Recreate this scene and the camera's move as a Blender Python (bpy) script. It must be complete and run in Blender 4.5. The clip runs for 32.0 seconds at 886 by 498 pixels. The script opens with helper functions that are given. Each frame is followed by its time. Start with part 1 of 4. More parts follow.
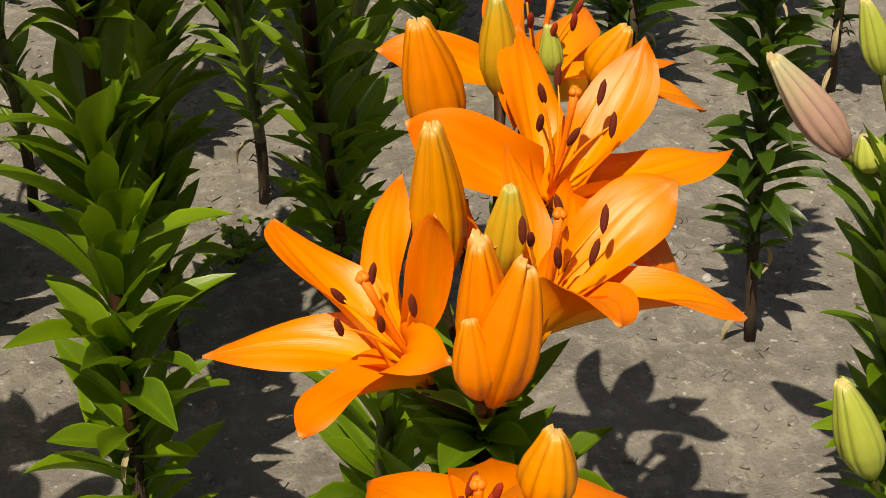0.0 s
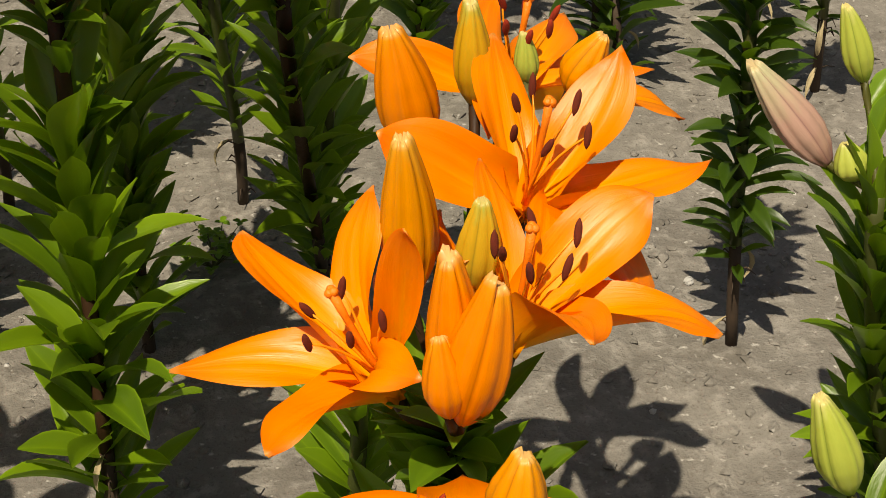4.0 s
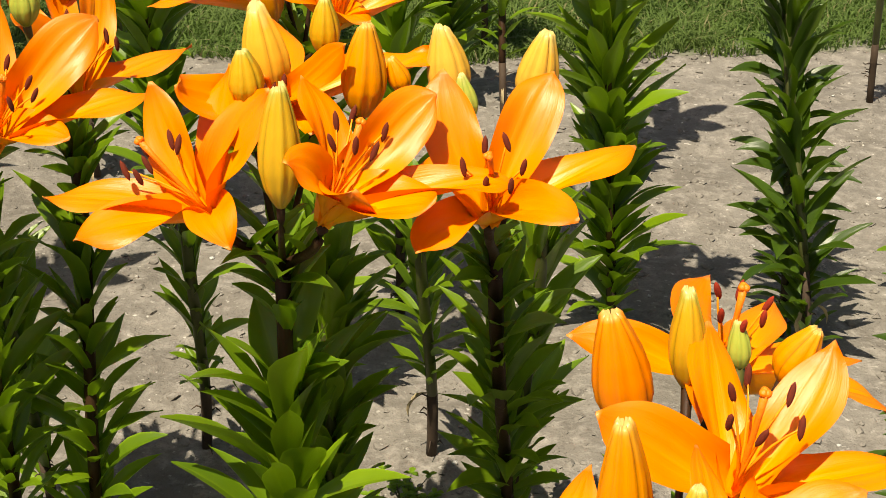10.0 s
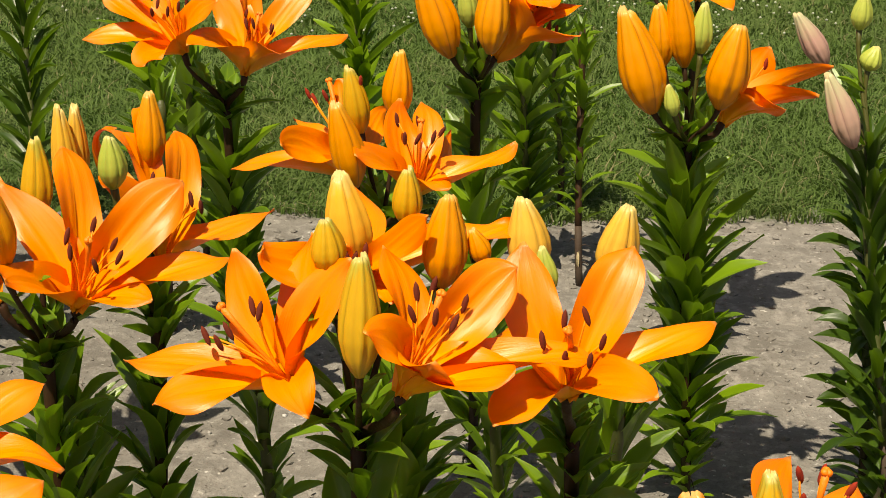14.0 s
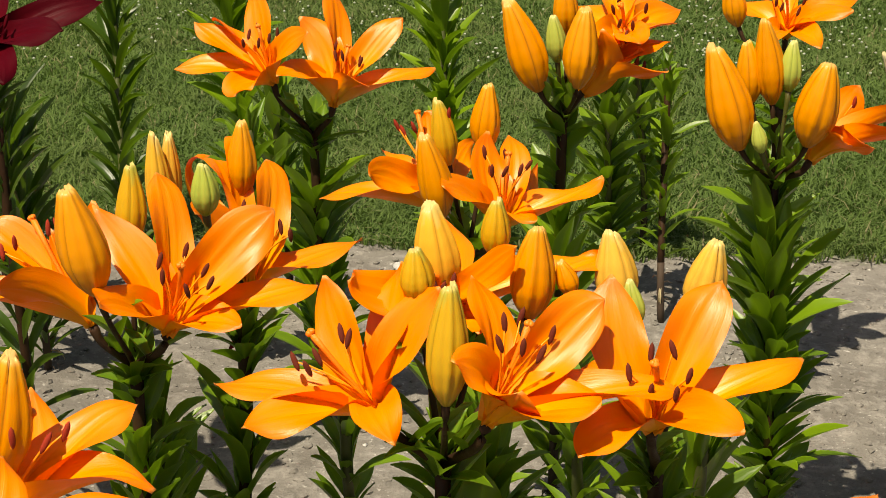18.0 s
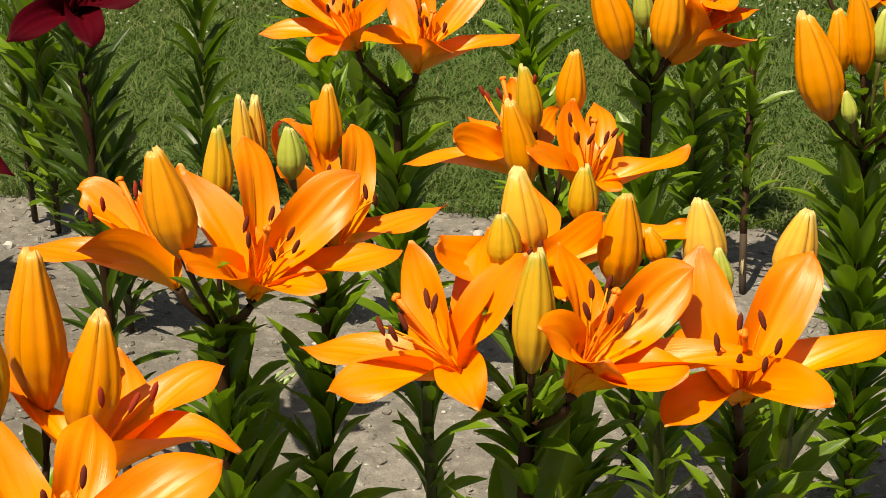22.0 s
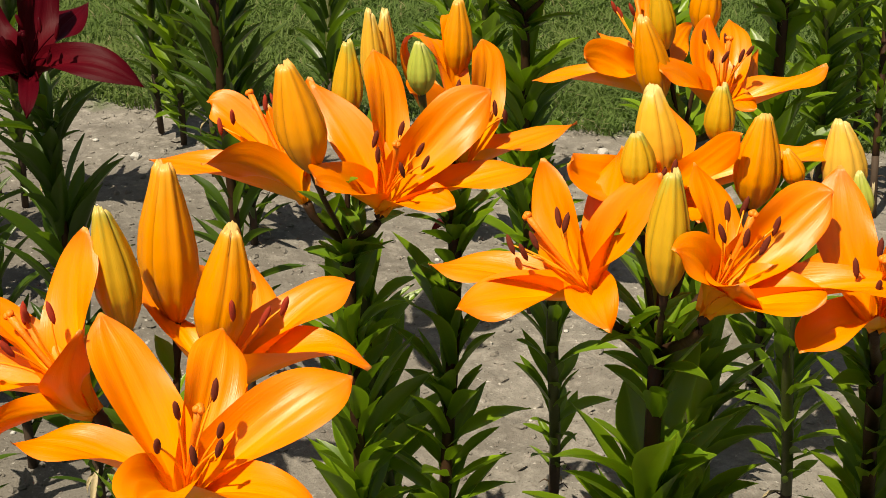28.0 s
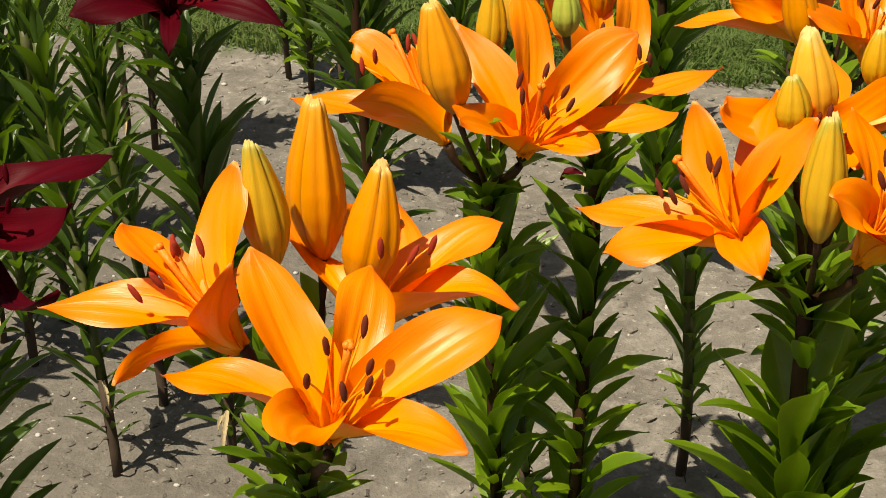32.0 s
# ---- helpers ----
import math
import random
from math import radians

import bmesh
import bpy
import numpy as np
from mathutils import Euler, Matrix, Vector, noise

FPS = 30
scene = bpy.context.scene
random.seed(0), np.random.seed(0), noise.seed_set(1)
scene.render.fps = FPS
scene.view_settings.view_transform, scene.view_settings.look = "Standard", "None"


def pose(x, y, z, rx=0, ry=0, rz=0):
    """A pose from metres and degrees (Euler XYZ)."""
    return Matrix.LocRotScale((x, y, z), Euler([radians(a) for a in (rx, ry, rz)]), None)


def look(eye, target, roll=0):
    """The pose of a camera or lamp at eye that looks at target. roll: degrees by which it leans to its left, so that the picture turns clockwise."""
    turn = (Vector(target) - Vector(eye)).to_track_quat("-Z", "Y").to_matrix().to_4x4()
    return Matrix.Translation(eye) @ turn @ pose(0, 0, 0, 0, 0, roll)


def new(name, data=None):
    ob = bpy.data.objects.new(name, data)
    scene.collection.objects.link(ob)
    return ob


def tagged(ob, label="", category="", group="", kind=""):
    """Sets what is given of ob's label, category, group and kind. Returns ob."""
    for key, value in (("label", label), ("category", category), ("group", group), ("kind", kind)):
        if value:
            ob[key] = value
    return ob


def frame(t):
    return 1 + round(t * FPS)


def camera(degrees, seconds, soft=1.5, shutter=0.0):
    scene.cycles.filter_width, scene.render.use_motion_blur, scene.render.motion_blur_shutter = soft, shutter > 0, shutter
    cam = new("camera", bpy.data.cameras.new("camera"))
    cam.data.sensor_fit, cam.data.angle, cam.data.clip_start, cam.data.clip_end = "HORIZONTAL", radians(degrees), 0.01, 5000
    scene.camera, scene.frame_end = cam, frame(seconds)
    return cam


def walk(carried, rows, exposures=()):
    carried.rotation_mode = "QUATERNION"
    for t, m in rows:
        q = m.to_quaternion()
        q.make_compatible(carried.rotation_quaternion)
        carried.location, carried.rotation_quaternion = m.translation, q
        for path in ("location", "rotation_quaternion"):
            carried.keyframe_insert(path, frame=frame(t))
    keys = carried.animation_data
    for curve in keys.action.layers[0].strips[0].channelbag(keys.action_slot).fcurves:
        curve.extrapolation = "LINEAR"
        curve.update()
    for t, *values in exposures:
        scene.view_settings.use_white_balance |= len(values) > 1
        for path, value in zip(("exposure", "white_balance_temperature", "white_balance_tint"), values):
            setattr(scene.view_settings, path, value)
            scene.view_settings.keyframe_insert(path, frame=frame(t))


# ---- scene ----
EXPOSURES = [(0.0, 0.01, 7500, 10), (5.5, 0.08, 7500, 10), (7.0, 0.17, 7500, 10), (8.0, 0.44, 7500, 10), (9.5, 0.61, 7500, 10), (11.0, 0.52, 7500, 10), (13.0, 0.39, 7500, 10), (20.0, 0.38, 7500, 10), (32.0, 0.36, 7500, 10)]
cam = camera(29.5, 32.0, 0.5)
PATH = [
    (0, (0.064, -0.002, 0.907), (0.2647, 1.6404, -0.2164), -0.48),
    (0.5, (0.066, 0.000, 0.907), (0.2610, 1.6490, -0.2080), -0.18),
    (1, (0.068, 0.002, 0.907), (0.2618, 1.6566, -0.1999), -0.55),
    (1.5, (0.070, 0.005, 0.907), (0.2617, 1.6572, -0.2026), -0.02),
    (2, (0.072, 0.007, 0.907), (0.2699, 1.6572, -0.2047), 0.46),
    (2.5, (0.074, 0.009, 0.908), (0.2803, 1.6571, -0.2064), 0.29),
    (3, (0.075, 0.011, 0.908), (0.2837, 1.6533, -0.2148), 0.38),
    (3.5, (0.075, 0.013, 0.908), (0.2870, 1.6477, -0.2254), -0.13),
    (5.5, (0.072, 0.022, 0.908), (0.2969, 1.6562, -0.2231), 0.88),
    (6, (0.071, 0.024, 0.908), (0.2894, 1.6640, -0.2162), 1.89),
    (6.5, (0.067, 0.019, 0.913), (0.2925, 1.6692, -0.1944), 2.13),
    (7, (0.062, 0.014, 0.918), (0.2434, 1.6864, -0.1638), 0.81),
    (7.5, (0.057, 0.009, 0.924), (0.2120, 1.6956, -0.1405), 0.64),
    (8, (0.053, 0.004, 0.929), (0.1872, 1.7160, -0.0969), 0.71),
    (8.5, (0.048, -0.001, 0.934), (0.1270, 1.7465, -0.0359), 0.16),
    (9, (0.043, -0.006, 0.939), (0.1293, 1.7622, 0.0082), -0.20),
    (9.5, (0.042, -0.005, 0.942), (0.1086, 1.7776, 0.0373), 0.28),
    (10, (0.041, -0.004, 0.944), (0.0786, 1.7872, 0.0557), -0.03),
    (10.5, (0.040, -0.003, 0.947), (0.0605, 1.7929, 0.0675), 0.05),
    (11, (0.039, -0.002, 0.949), (0.0375, 1.8111, 0.1062), 0.47),
    (11.5, (0.038, -0.002, 0.952), (0.0332, 1.8194, 0.1252), -0.06),
    (12, (0.037, -0.001, 0.955), (0.0196, 1.8316, 0.1534), 0.57),
    (12.5, (0.036, -0.000, 0.955), (0.0079, 1.8420, 0.1774), 0.42),
    (13, (0.036, -0.000, 0.956), (0.0046, 1.8537, 0.2055), 0.58),
    (13.5, (0.035, 0.000, 0.956), (-0.0037, 1.8588, 0.2181), 0.20),
    (14, (0.035, 0.001, 0.956), (-0.0107, 1.8645, 0.2324), 0.24),
    (14.5, (0.035, 0.001, 0.957), (-0.0158, 1.8668, 0.2383), 0.20),
    (16.5, (0.032, -0.001, 0.957), (-0.0623, 1.8730, 0.2646), -0.07),
    (17, (0.031, -0.004, 0.957), (-0.0750, 1.8707, 0.2669), -0.10),
    (17.5, (0.029, -0.006, 0.957), (-0.0903, 1.8673, 0.2671), -0.43),
    (18, (0.028, -0.009, 0.956), (-0.1102, 1.8649, 0.2713), 0.31),
    (18.5, (0.026, -0.012, 0.956), (-0.1245, 1.8612, 0.2709), -0.07),
    (19, (0.025, -0.015, 0.955), (-0.1409, 1.8578, 0.2722), 0.31),
    (19.5, (0.024, -0.017, 0.955), (-0.1480, 1.8548, 0.2728), -0.31),
    (20, (0.022, -0.020, 0.954), (-0.1569, 1.8516, 0.2730), -0.22),
    (20.5, (0.022, -0.017, 0.954), (-0.1684, 1.8518, 0.2662), 0.61),
    (21, (0.021, -0.013, 0.953), (-0.1837, 1.8496, 0.2545), -0.19),
    (21.5, (0.021, -0.010, 0.952), (-0.1955, 1.8483, 0.2445), -0.31),
    (22, (0.020, -0.006, 0.952), (-0.2057, 1.8464, 0.2329), 0.11),
    (22.5, (0.020, -0.003, 0.951), (-0.2200, 1.8433, 0.2198), -0.57),
    (23, (0.019, 0.001, 0.950), (-0.2294, 1.8400, 0.2050), 0.34),
    (23.5, (0.019, 0.004, 0.950), (-0.2474, 1.8364, 0.1932), -0.29),
    (24, (0.018, 0.008, 0.949), (-0.2633, 1.8355, 0.1873), -0.57),
    (24.5, (0.017, 0.007, 0.949), (-0.2724, 1.8311, 0.1808), 0.18),
    (25, (0.016, 0.007, 0.949), (-0.2813, 1.8251, 0.1705), -0.42),
    (25.5, (0.015, 0.007, 0.949), (-0.2835, 1.8204, 0.1608), -0.54),
    (27.5, (0.010, 0.005, 0.948), (-0.3347, 1.8013, 0.1397), -0.26),
    (28, (0.009, 0.005, 0.948), (-0.3479, 1.7978, 0.1378), -0.55),
    (28.5, (0.006, 0.005, 0.947), (-0.3634, 1.7940, 0.1323), -0.25),
    (29, (0.003, 0.006, 0.945), (-0.3773, 1.7885, 0.1225), -0.46),
    (29.5, (-0.000, 0.006, 0.943), (-0.3893, 1.7808, 0.1073), -0.70),
    (30, (-0.003, 0.007, 0.942), (-0.4083, 1.7727, 0.0951), -0.54),
    (30.5, (-0.006, 0.007, 0.940), (-0.4242, 1.7675, 0.0878), -0.97),
    (31, (-0.009, 0.008, 0.938), (-0.4449, 1.7610, 0.0806), -0.94),
    (31.5, (-0.012, 0.008, 0.936), (-0.4747, 1.7545, 0.0785), -1.02),
    (32, (-0.015, 0.009, 0.935), (-0.4959, 1.7502, 0.0772), -1.12),
]
walk(cam, [(t, look(eye, target, roll)) for t, eye, target, roll in PATH], EXPOSURES)

# ---- world, sun ----
SUN_EL, SUN_AZ = 62.0, 208.0
world = bpy.data.worlds.new("sky")
scene.world = world
world.use_nodes = True
wn = world.node_tree
sky = wn.nodes.new("ShaderNodeTexSky")
sky.sky_type, sky.sun_disc = "NISHITA", False
sky.dust_density, sky.ozone_density = 2.5, 0.6
sky.sun_elevation, sky.sun_rotation = radians(SUN_EL), radians(SUN_AZ)
wn.links.new(sky.outputs[0], wn.nodes["Background"].inputs[0])
wn.nodes["Background"].inputs[1].default_value = 0.052
sun = new("sun", bpy.data.lights.new("sun", "SUN"))
sun.data.energy, sun.data.angle, sun.data.color = 5.1, radians(0.53), (1.0, 0.94, 0.82)
_az, _el = radians(SUN_AZ), radians(SUN_EL)
SUN_WAY = Vector((math.sin(_az) * math.cos(_el), math.cos(_az) * math.cos(_el), math.sin(_el)))
sun.matrix_world = look(SUN_WAY * 20, (0, 0, 0))


# ---- materials ----
def material(name):
    m = bpy.data.materials.new(name)
    m.use_nodes = True
    nt = m.node_tree
    nt.nodes.clear()
    return m, nt, nt.nodes.new("ShaderNodeOutputMaterial")


def node(nt, kind, **sets):
    n = nt.nodes.new(kind)
    for key, value in sets.items():
        if key in n.inputs:
            n.inputs[key].default_value = value
    return n


def ramp(nt, fac, stops):
    n = nt.nodes.new("ShaderNodeValToRGB")
    els = n.color_ramp.elements
    while len(els) < len(stops):
        els.new(0.5)
    for e, (p, c) in zip(els, stops):
        e.position, e.color = p, (*c, 1)
    nt.links.new(fac, n.inputs[0])
    return n.outputs[0]


def mixed(nt, a, b, fac, mode="MIX"):
    n = nt.nodes.new("ShaderNodeMix")
    n.data_type, n.blend_type = "RGBA", mode
    for value, i in ((fac, 0), (a, 6), (b, 7)):
        if hasattr(value, "node"):
            nt.links.new(value, n.inputs[i])
        else:
            n.inputs[i].default_value = value if i == 0 else (*value, 1)
    return n.outputs[2]


def calc(nt, op, a, b=0.0, clamp=False):
    n = nt.nodes.new("ShaderNodeMath")
    n.operation, n.use_clamp = op, clamp
    for value, i in ((a, 0), (b, 1)):
        if hasattr(value, "node"):
            nt.links.new(value, n.inputs[i])
        else:
            n.inputs[i].default_value = value
    return n.outputs[0]


def noise_of(nt, vec, scale, detail=3.0, rough=0.55, stretch=None):
    if stretch:
        mp = nt.nodes.new("ShaderNodeMapping")
        mp.inputs["Scale"].default_value = stretch
        nt.links.new(vec, mp.inputs[0])
        vec = mp.outputs[0]
    n = node(nt, "ShaderNodeTexNoise", Scale=scale, Detail=detail, Roughness=rough)
    nt.links.new(vec, n.inputs["Vector"])
    return n.outputs["Fac"]


def surface(nt, out, color, rough, bump=None, bump_d=0.001, strength=0.5, trans=None, trans_f=0.0, spec=0.5):
    bs = node(nt, "ShaderNodeBsdfPrincipled")
    bs.inputs["Specular IOR Level"].default_value = spec
    for value, key in ((color, "Base Color"), (rough, "Roughness")):
        if hasattr(value, "node"):
            nt.links.new(value, bs.inputs[key])
        else:
            bs.inputs[key].default_value = (*value, 1) if key == "Base Color" else value
    if bump is not None:
        bp = node(nt, "ShaderNodeBump", Strength=strength, Distance=bump_d)
        nt.links.new(bump, bp.inputs["Height"])
        nt.links.new(bp.outputs[0], bs.inputs["Normal"])
    last = bs.outputs[0]
    if trans is not None:
        tr = nt.nodes.new("ShaderNodeBsdfTranslucent")
        nt.links.new(trans, tr.inputs[0])
        mx = node(nt, "ShaderNodeMixShader", Fac=trans_f)
        nt.links.new(last, mx.inputs[1])
        nt.links.new(tr.outputs[0], mx.inputs[2])
        last = mx.outputs[0]
    nt.links.new(last, out.inputs[0])


def coords(nt):
    tc = nt.nodes.new("ShaderNodeTexCoord")
    oi = nt.nodes.new("ShaderNodeObjectInfo")
    sep = nt.nodes.new("ShaderNodeSeparateXYZ")
    nt.links.new(tc.outputs["UV"], sep.inputs[0])
    return tc, sep.outputs[0], sep.outputs[1], oi.outputs["Random"]


def tepal_material(name, edge, mid, throat, point, trans_f=0.22, rough=0.37, spec=0.50):
    m, nt, out = material(name)
    tc, u, v, rnd = coords(nt)
    across = calc(nt, "ABSOLUTE", calc(nt, "SUBTRACT", u, 0.5))
    wob = noise_of(nt, tc.outputs["UV"], 5.0, 3, 0.6, (6, 1.2, 1))
    along = calc(nt, "ADD", v, calc(nt, "MULTIPLY", calc(nt, "SUBTRACT", wob, 0.5), 0.25))
    base = ramp(nt, along, [(0.0, throat), (0.12, throat), (0.48, mid), (0.75, mid), (1.0, edge)])
    col = mixed(nt, base, edge, calc(nt, "MULTIPLY", calc(nt, "POWER", calc(nt, "MULTIPLY", across, 2.0), 2.2), 0.35))
    veins = noise_of(nt, tc.outputs["UV"], 9.0, 2, 0.5, (5, 0.25, 1))
    col = mixed(nt, col, throat, calc(nt, "MULTIPLY", calc(nt, "SUBTRACT", veins, 0.42, True), 0.14))
    # pale furrow up the middle of the lower half
    rib = calc(nt, "POWER", calc(nt, "SUBTRACT", 1.0, calc(nt, "MULTIPLY", across, 2.0), True), 7.0)
    col = mixed(nt, col, throat, calc(nt, "MULTIPLY", rib, calc(nt, "SUBTRACT", 1.0, calc(nt, "MULTIPLY", along, 1.3), True)))
    col = mixed(nt, col, edge, calc(nt, "MULTIPLY", rnd, 0.35))
    lines = noise_of(nt, tc.outputs["UV"], 20.0, 3, 0.6, (2.6, 0.10, 1))
    fine = calc(nt, "ADD", calc(nt, "MULTIPLY", lines, 0.9), noise_of(nt, tc.outputs["UV"], 7.0, 3, 0.6, (2.2, 0.9, 1)))
    patchy = calc(nt, "ADD", rough - 0.14, calc(nt, "ADD", calc(nt, "MULTIPLY", wob, 0.14), calc(nt, "MULTIPLY", lines, 0.18)))
    # small pale callus at the very tip
    col = mixed(nt, col, point, calc(nt, "MULTIPLY", calc(nt, "SUBTRACT", v, 0.955, True), 16.0, True))
    surface(nt, out, col, patchy, fine, 0.0014, 0.19, col, trans_f, spec)
    return m


def bud_material(name, body, seam, tip, tip_at=0.8):
    m, nt, out = material(name)
    tc, u, v, rnd = coords(nt)
    w = calc(nt, "ABSOLUTE", calc(nt, "SINE", calc(nt, "MULTIPLY", u, math.pi * 6)))
    patch = noise_of(nt, tc.outputs["UV"], 4.0, 4, 0.6, (3, 1, 1))
    col = ramp(nt, calc(nt, "ADD", v, calc(nt, "MULTIPLY", calc(nt, "SUBTRACT", patch, 0.5), 0.5)), [(0.0, seam), (0.18, body), (tip_at, body), (1.0, tip)])
    col = mixed(nt, col, seam, calc(nt, "MULTIPLY", calc(nt, "POWER", calc(nt, "SUBTRACT", 1.0, w), 5.0), 0.35))
    w3 = calc(nt, "ABSOLUTE", calc(nt, "SINE", calc(nt, "MULTIPLY", u, math.pi * 3)))
    col = mixed(nt, col, [c * 0.45 for c in seam], calc(nt, "MULTIPLY", calc(nt, "POWER", calc(nt, "SUBTRACT", 1.0, w3), 14.0), 0.6))
    col = mixed(nt, col, (0.78, 0.56, 0.28), calc(nt, "MULTIPLY", calc(nt, "SUBTRACT", v, 0.94, True), 9.0, True))
    col = mixed(nt, col, seam, calc(nt, "MULTIPLY", calc(nt, "SUBTRACT", patch, 0.45, True), 0.6))
    col = mixed(nt, col, tip, calc(nt, "MULTIPLY", rnd, 0.2))
    fine = noise_of(nt, tc.outputs["UV"], 24.0, 3, 0.6, (5, 0.4, 1))
    surface(nt, out, col, 0.38, fine, 0.0006, 0.3, col, 0.12, 0.4)
    return m


def leaf_material(name, dark, light):
    m, nt, out = material(name)
    tc, u, v, rnd = coords(nt)
    big = noise_of(nt, tc.outputs["Object"], 3.0, 3)
    col = mixed(nt, dark, light, calc(nt, "ADD", calc(nt, "MULTIPLY", rnd, 0.55), calc(nt, "MULTIPLY", big, 0.35), True))
    rib = calc(nt, "POWER", calc(nt, "SUBTRACT", 1.0, calc(nt, "MULTIPLY", calc(nt, "ABSOLUTE", calc(nt, "SUBTRACT", u, 0.5)), 2.0)), 14.0)
    col = mixed(nt, col, light, calc(nt, "MULTIPLY", rib, 0.5))
    rim = calc(nt, "POWER", calc(nt, "MULTIPLY", calc(nt, "ABSOLUTE", calc(nt, "SUBTRACT", u, 0.5)), 2.0), 14.0)
    col = mixed(nt, col, [min(1.0, c * 1.5) for c in light], calc(nt, "MULTIPLY", rim, 0.6))
    old = calc(nt, "GREATER_THAN", calc(nt, "ADD", calc(nt, "MULTIPLY", v, 0.22), noise_of(nt, tc.outputs["Object"], 6.0, 4)), 0.93)
    col = mixed(nt, col, (0.22, 0.17, 0.05), calc(nt, "MULTIPLY", old, 0.6))
    lines = calc(nt, "SINE", calc(nt, "MULTIPLY", u, 62.0))
    h = calc(nt, "ADD", calc(nt, "MULTIPLY", lines, 0.04), calc(nt, "MULTIPLY", noise_of(nt, tc.outputs["UV"], 12, 3), 0.8))
    thru = mixed(nt, col, (0.25, 0.46, 0.012), 0.65)
    surface(nt, out, col, 0.37, h, 0.0006, 0.35, thru, 0.27, 0.45)
    return m


def plain_material(name, a, b, scale, rough, bump_d=0.001, spec=0.4):
    m, nt, out = material(name)
    tc = nt.nodes.new("ShaderNodeTexCoord")
    n1 = noise_of(nt, tc.outputs["Object"], scale, 4, 0.6)
    n2 = noise_of(nt, tc.outputs["Object"], scale * 7, 3, 0.6)
    col = mixed(nt, a, b, calc(nt, "ADD", calc(nt, "MULTIPLY", n1, 0.7), calc(nt, "MULTIPLY", n2, 0.3)))
    surface(nt, out, col, rough, n2, bump_d, 0.6, None, 0, spec)
    return m


ORANGE = tepal_material("orange_tepal", (0.91, 0.175, 0.0), (0.97, 0.290, 0.0), (0.99, 0.47, 0.008), (0.80, 0.42, 0.10), 0.24)
MAROON = tepal_material("maroon_tepal", (0.034, 0.0006, 0.003), (0.070, 0.0009, 0.005), (0.12, 0.003, 0.008), (0.08, 0.002, 0.006), 0.14, 0.46, 0.07)
BUDS = {
    "o": bud_material("orange_bud", (0.80, 0.275, 0.0), (0.46, 0.14, 0.0), (0.76, 0.36, 0.02)),
    "h": bud_material("opening_bud", (0.86, 0.225, 0.0), (0.52, 0.105, 0.0), (0.85, 0.31, 0.006)),
    "y": bud_material("yellow_bud", (0.66, 0.36, 0.012), (0.42, 0.27, 0.012), (0.42, 0.42, 0.06)),
    "g": bud_material("green_bud", (0.42, 0.48, 0.07), (0.24, 0.34, 0.035), (0.55, 0.55, 0.16)),
    "c": bud_material("pale_bud", (0.82, 0.44, 0.03), (0.62, 0.27, 0.012), (0.72, 0.55, 0.16)),
    "p": bud_material("pink_bud", (0.50, 0.29, 0.235), (0.33, 0.12, 0.135), (0.50, 0.50, 0.28), 0.5),
}
LEAF = leaf_material("lily_leaf", (0.046, 0.102, 0.006), (0.200, 0.320, 0.011))
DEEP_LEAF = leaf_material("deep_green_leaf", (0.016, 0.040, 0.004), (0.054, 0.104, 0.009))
PALE_LEAF = leaf_material("young_leaf", (0.060, 0.130, 0.008), (0.17, 0.29, 0.014))
STEM = plain_material("green_stem", (0.05, 0.045, 0.018), (0.075, 0.10, 0.02), 25, 0.5)
BARE = plain_material("brown_stem", (0.026, 0.016, 0.010), (0.075, 0.048, 0.029), 40, 0.8)
STALK = plain_material("green_brown_stalk", (0.045, 0.05, 0.010), (0.095, 0.09, 0.017), 30, 0.45)
DARK_STEM = plain_material("dark_stem", (0.020, 0.010, 0.006), (0.055, 0.026, 0.010), 30, 0.55, 0.001, 0.2)
ANTHER = plain_material("anther", (0.075, 0.010, 0.003), (0.17, 0.022, 0.005), 260, 0.9, 0.0006)
RED_ANTHER = plain_material("fresh_anther", (0.20, 0.012, 0.004), (0.38, 0.036, 0.008), 260, 0.9, 0.0006)
FILAMENT = plain_material("filament", (0.92, 0.26, 0.006), (0.95, 0.36, 0.02), 60, 0.4)
STIGMA = plain_material("stigma", (0.82, 0.15, 0.004), (0.92, 0.25, 0.01), 90, 0.5)
PEBBLE = plain_material("pebble", (0.30, 0.29, 0.27), (0.72, 0.70, 0.66), 60, 0.7)
DRY = plain_material("dry_leaf", (0.32, 0.25, 0.13), (0.50, 0.42, 0.26), 40, 0.8)


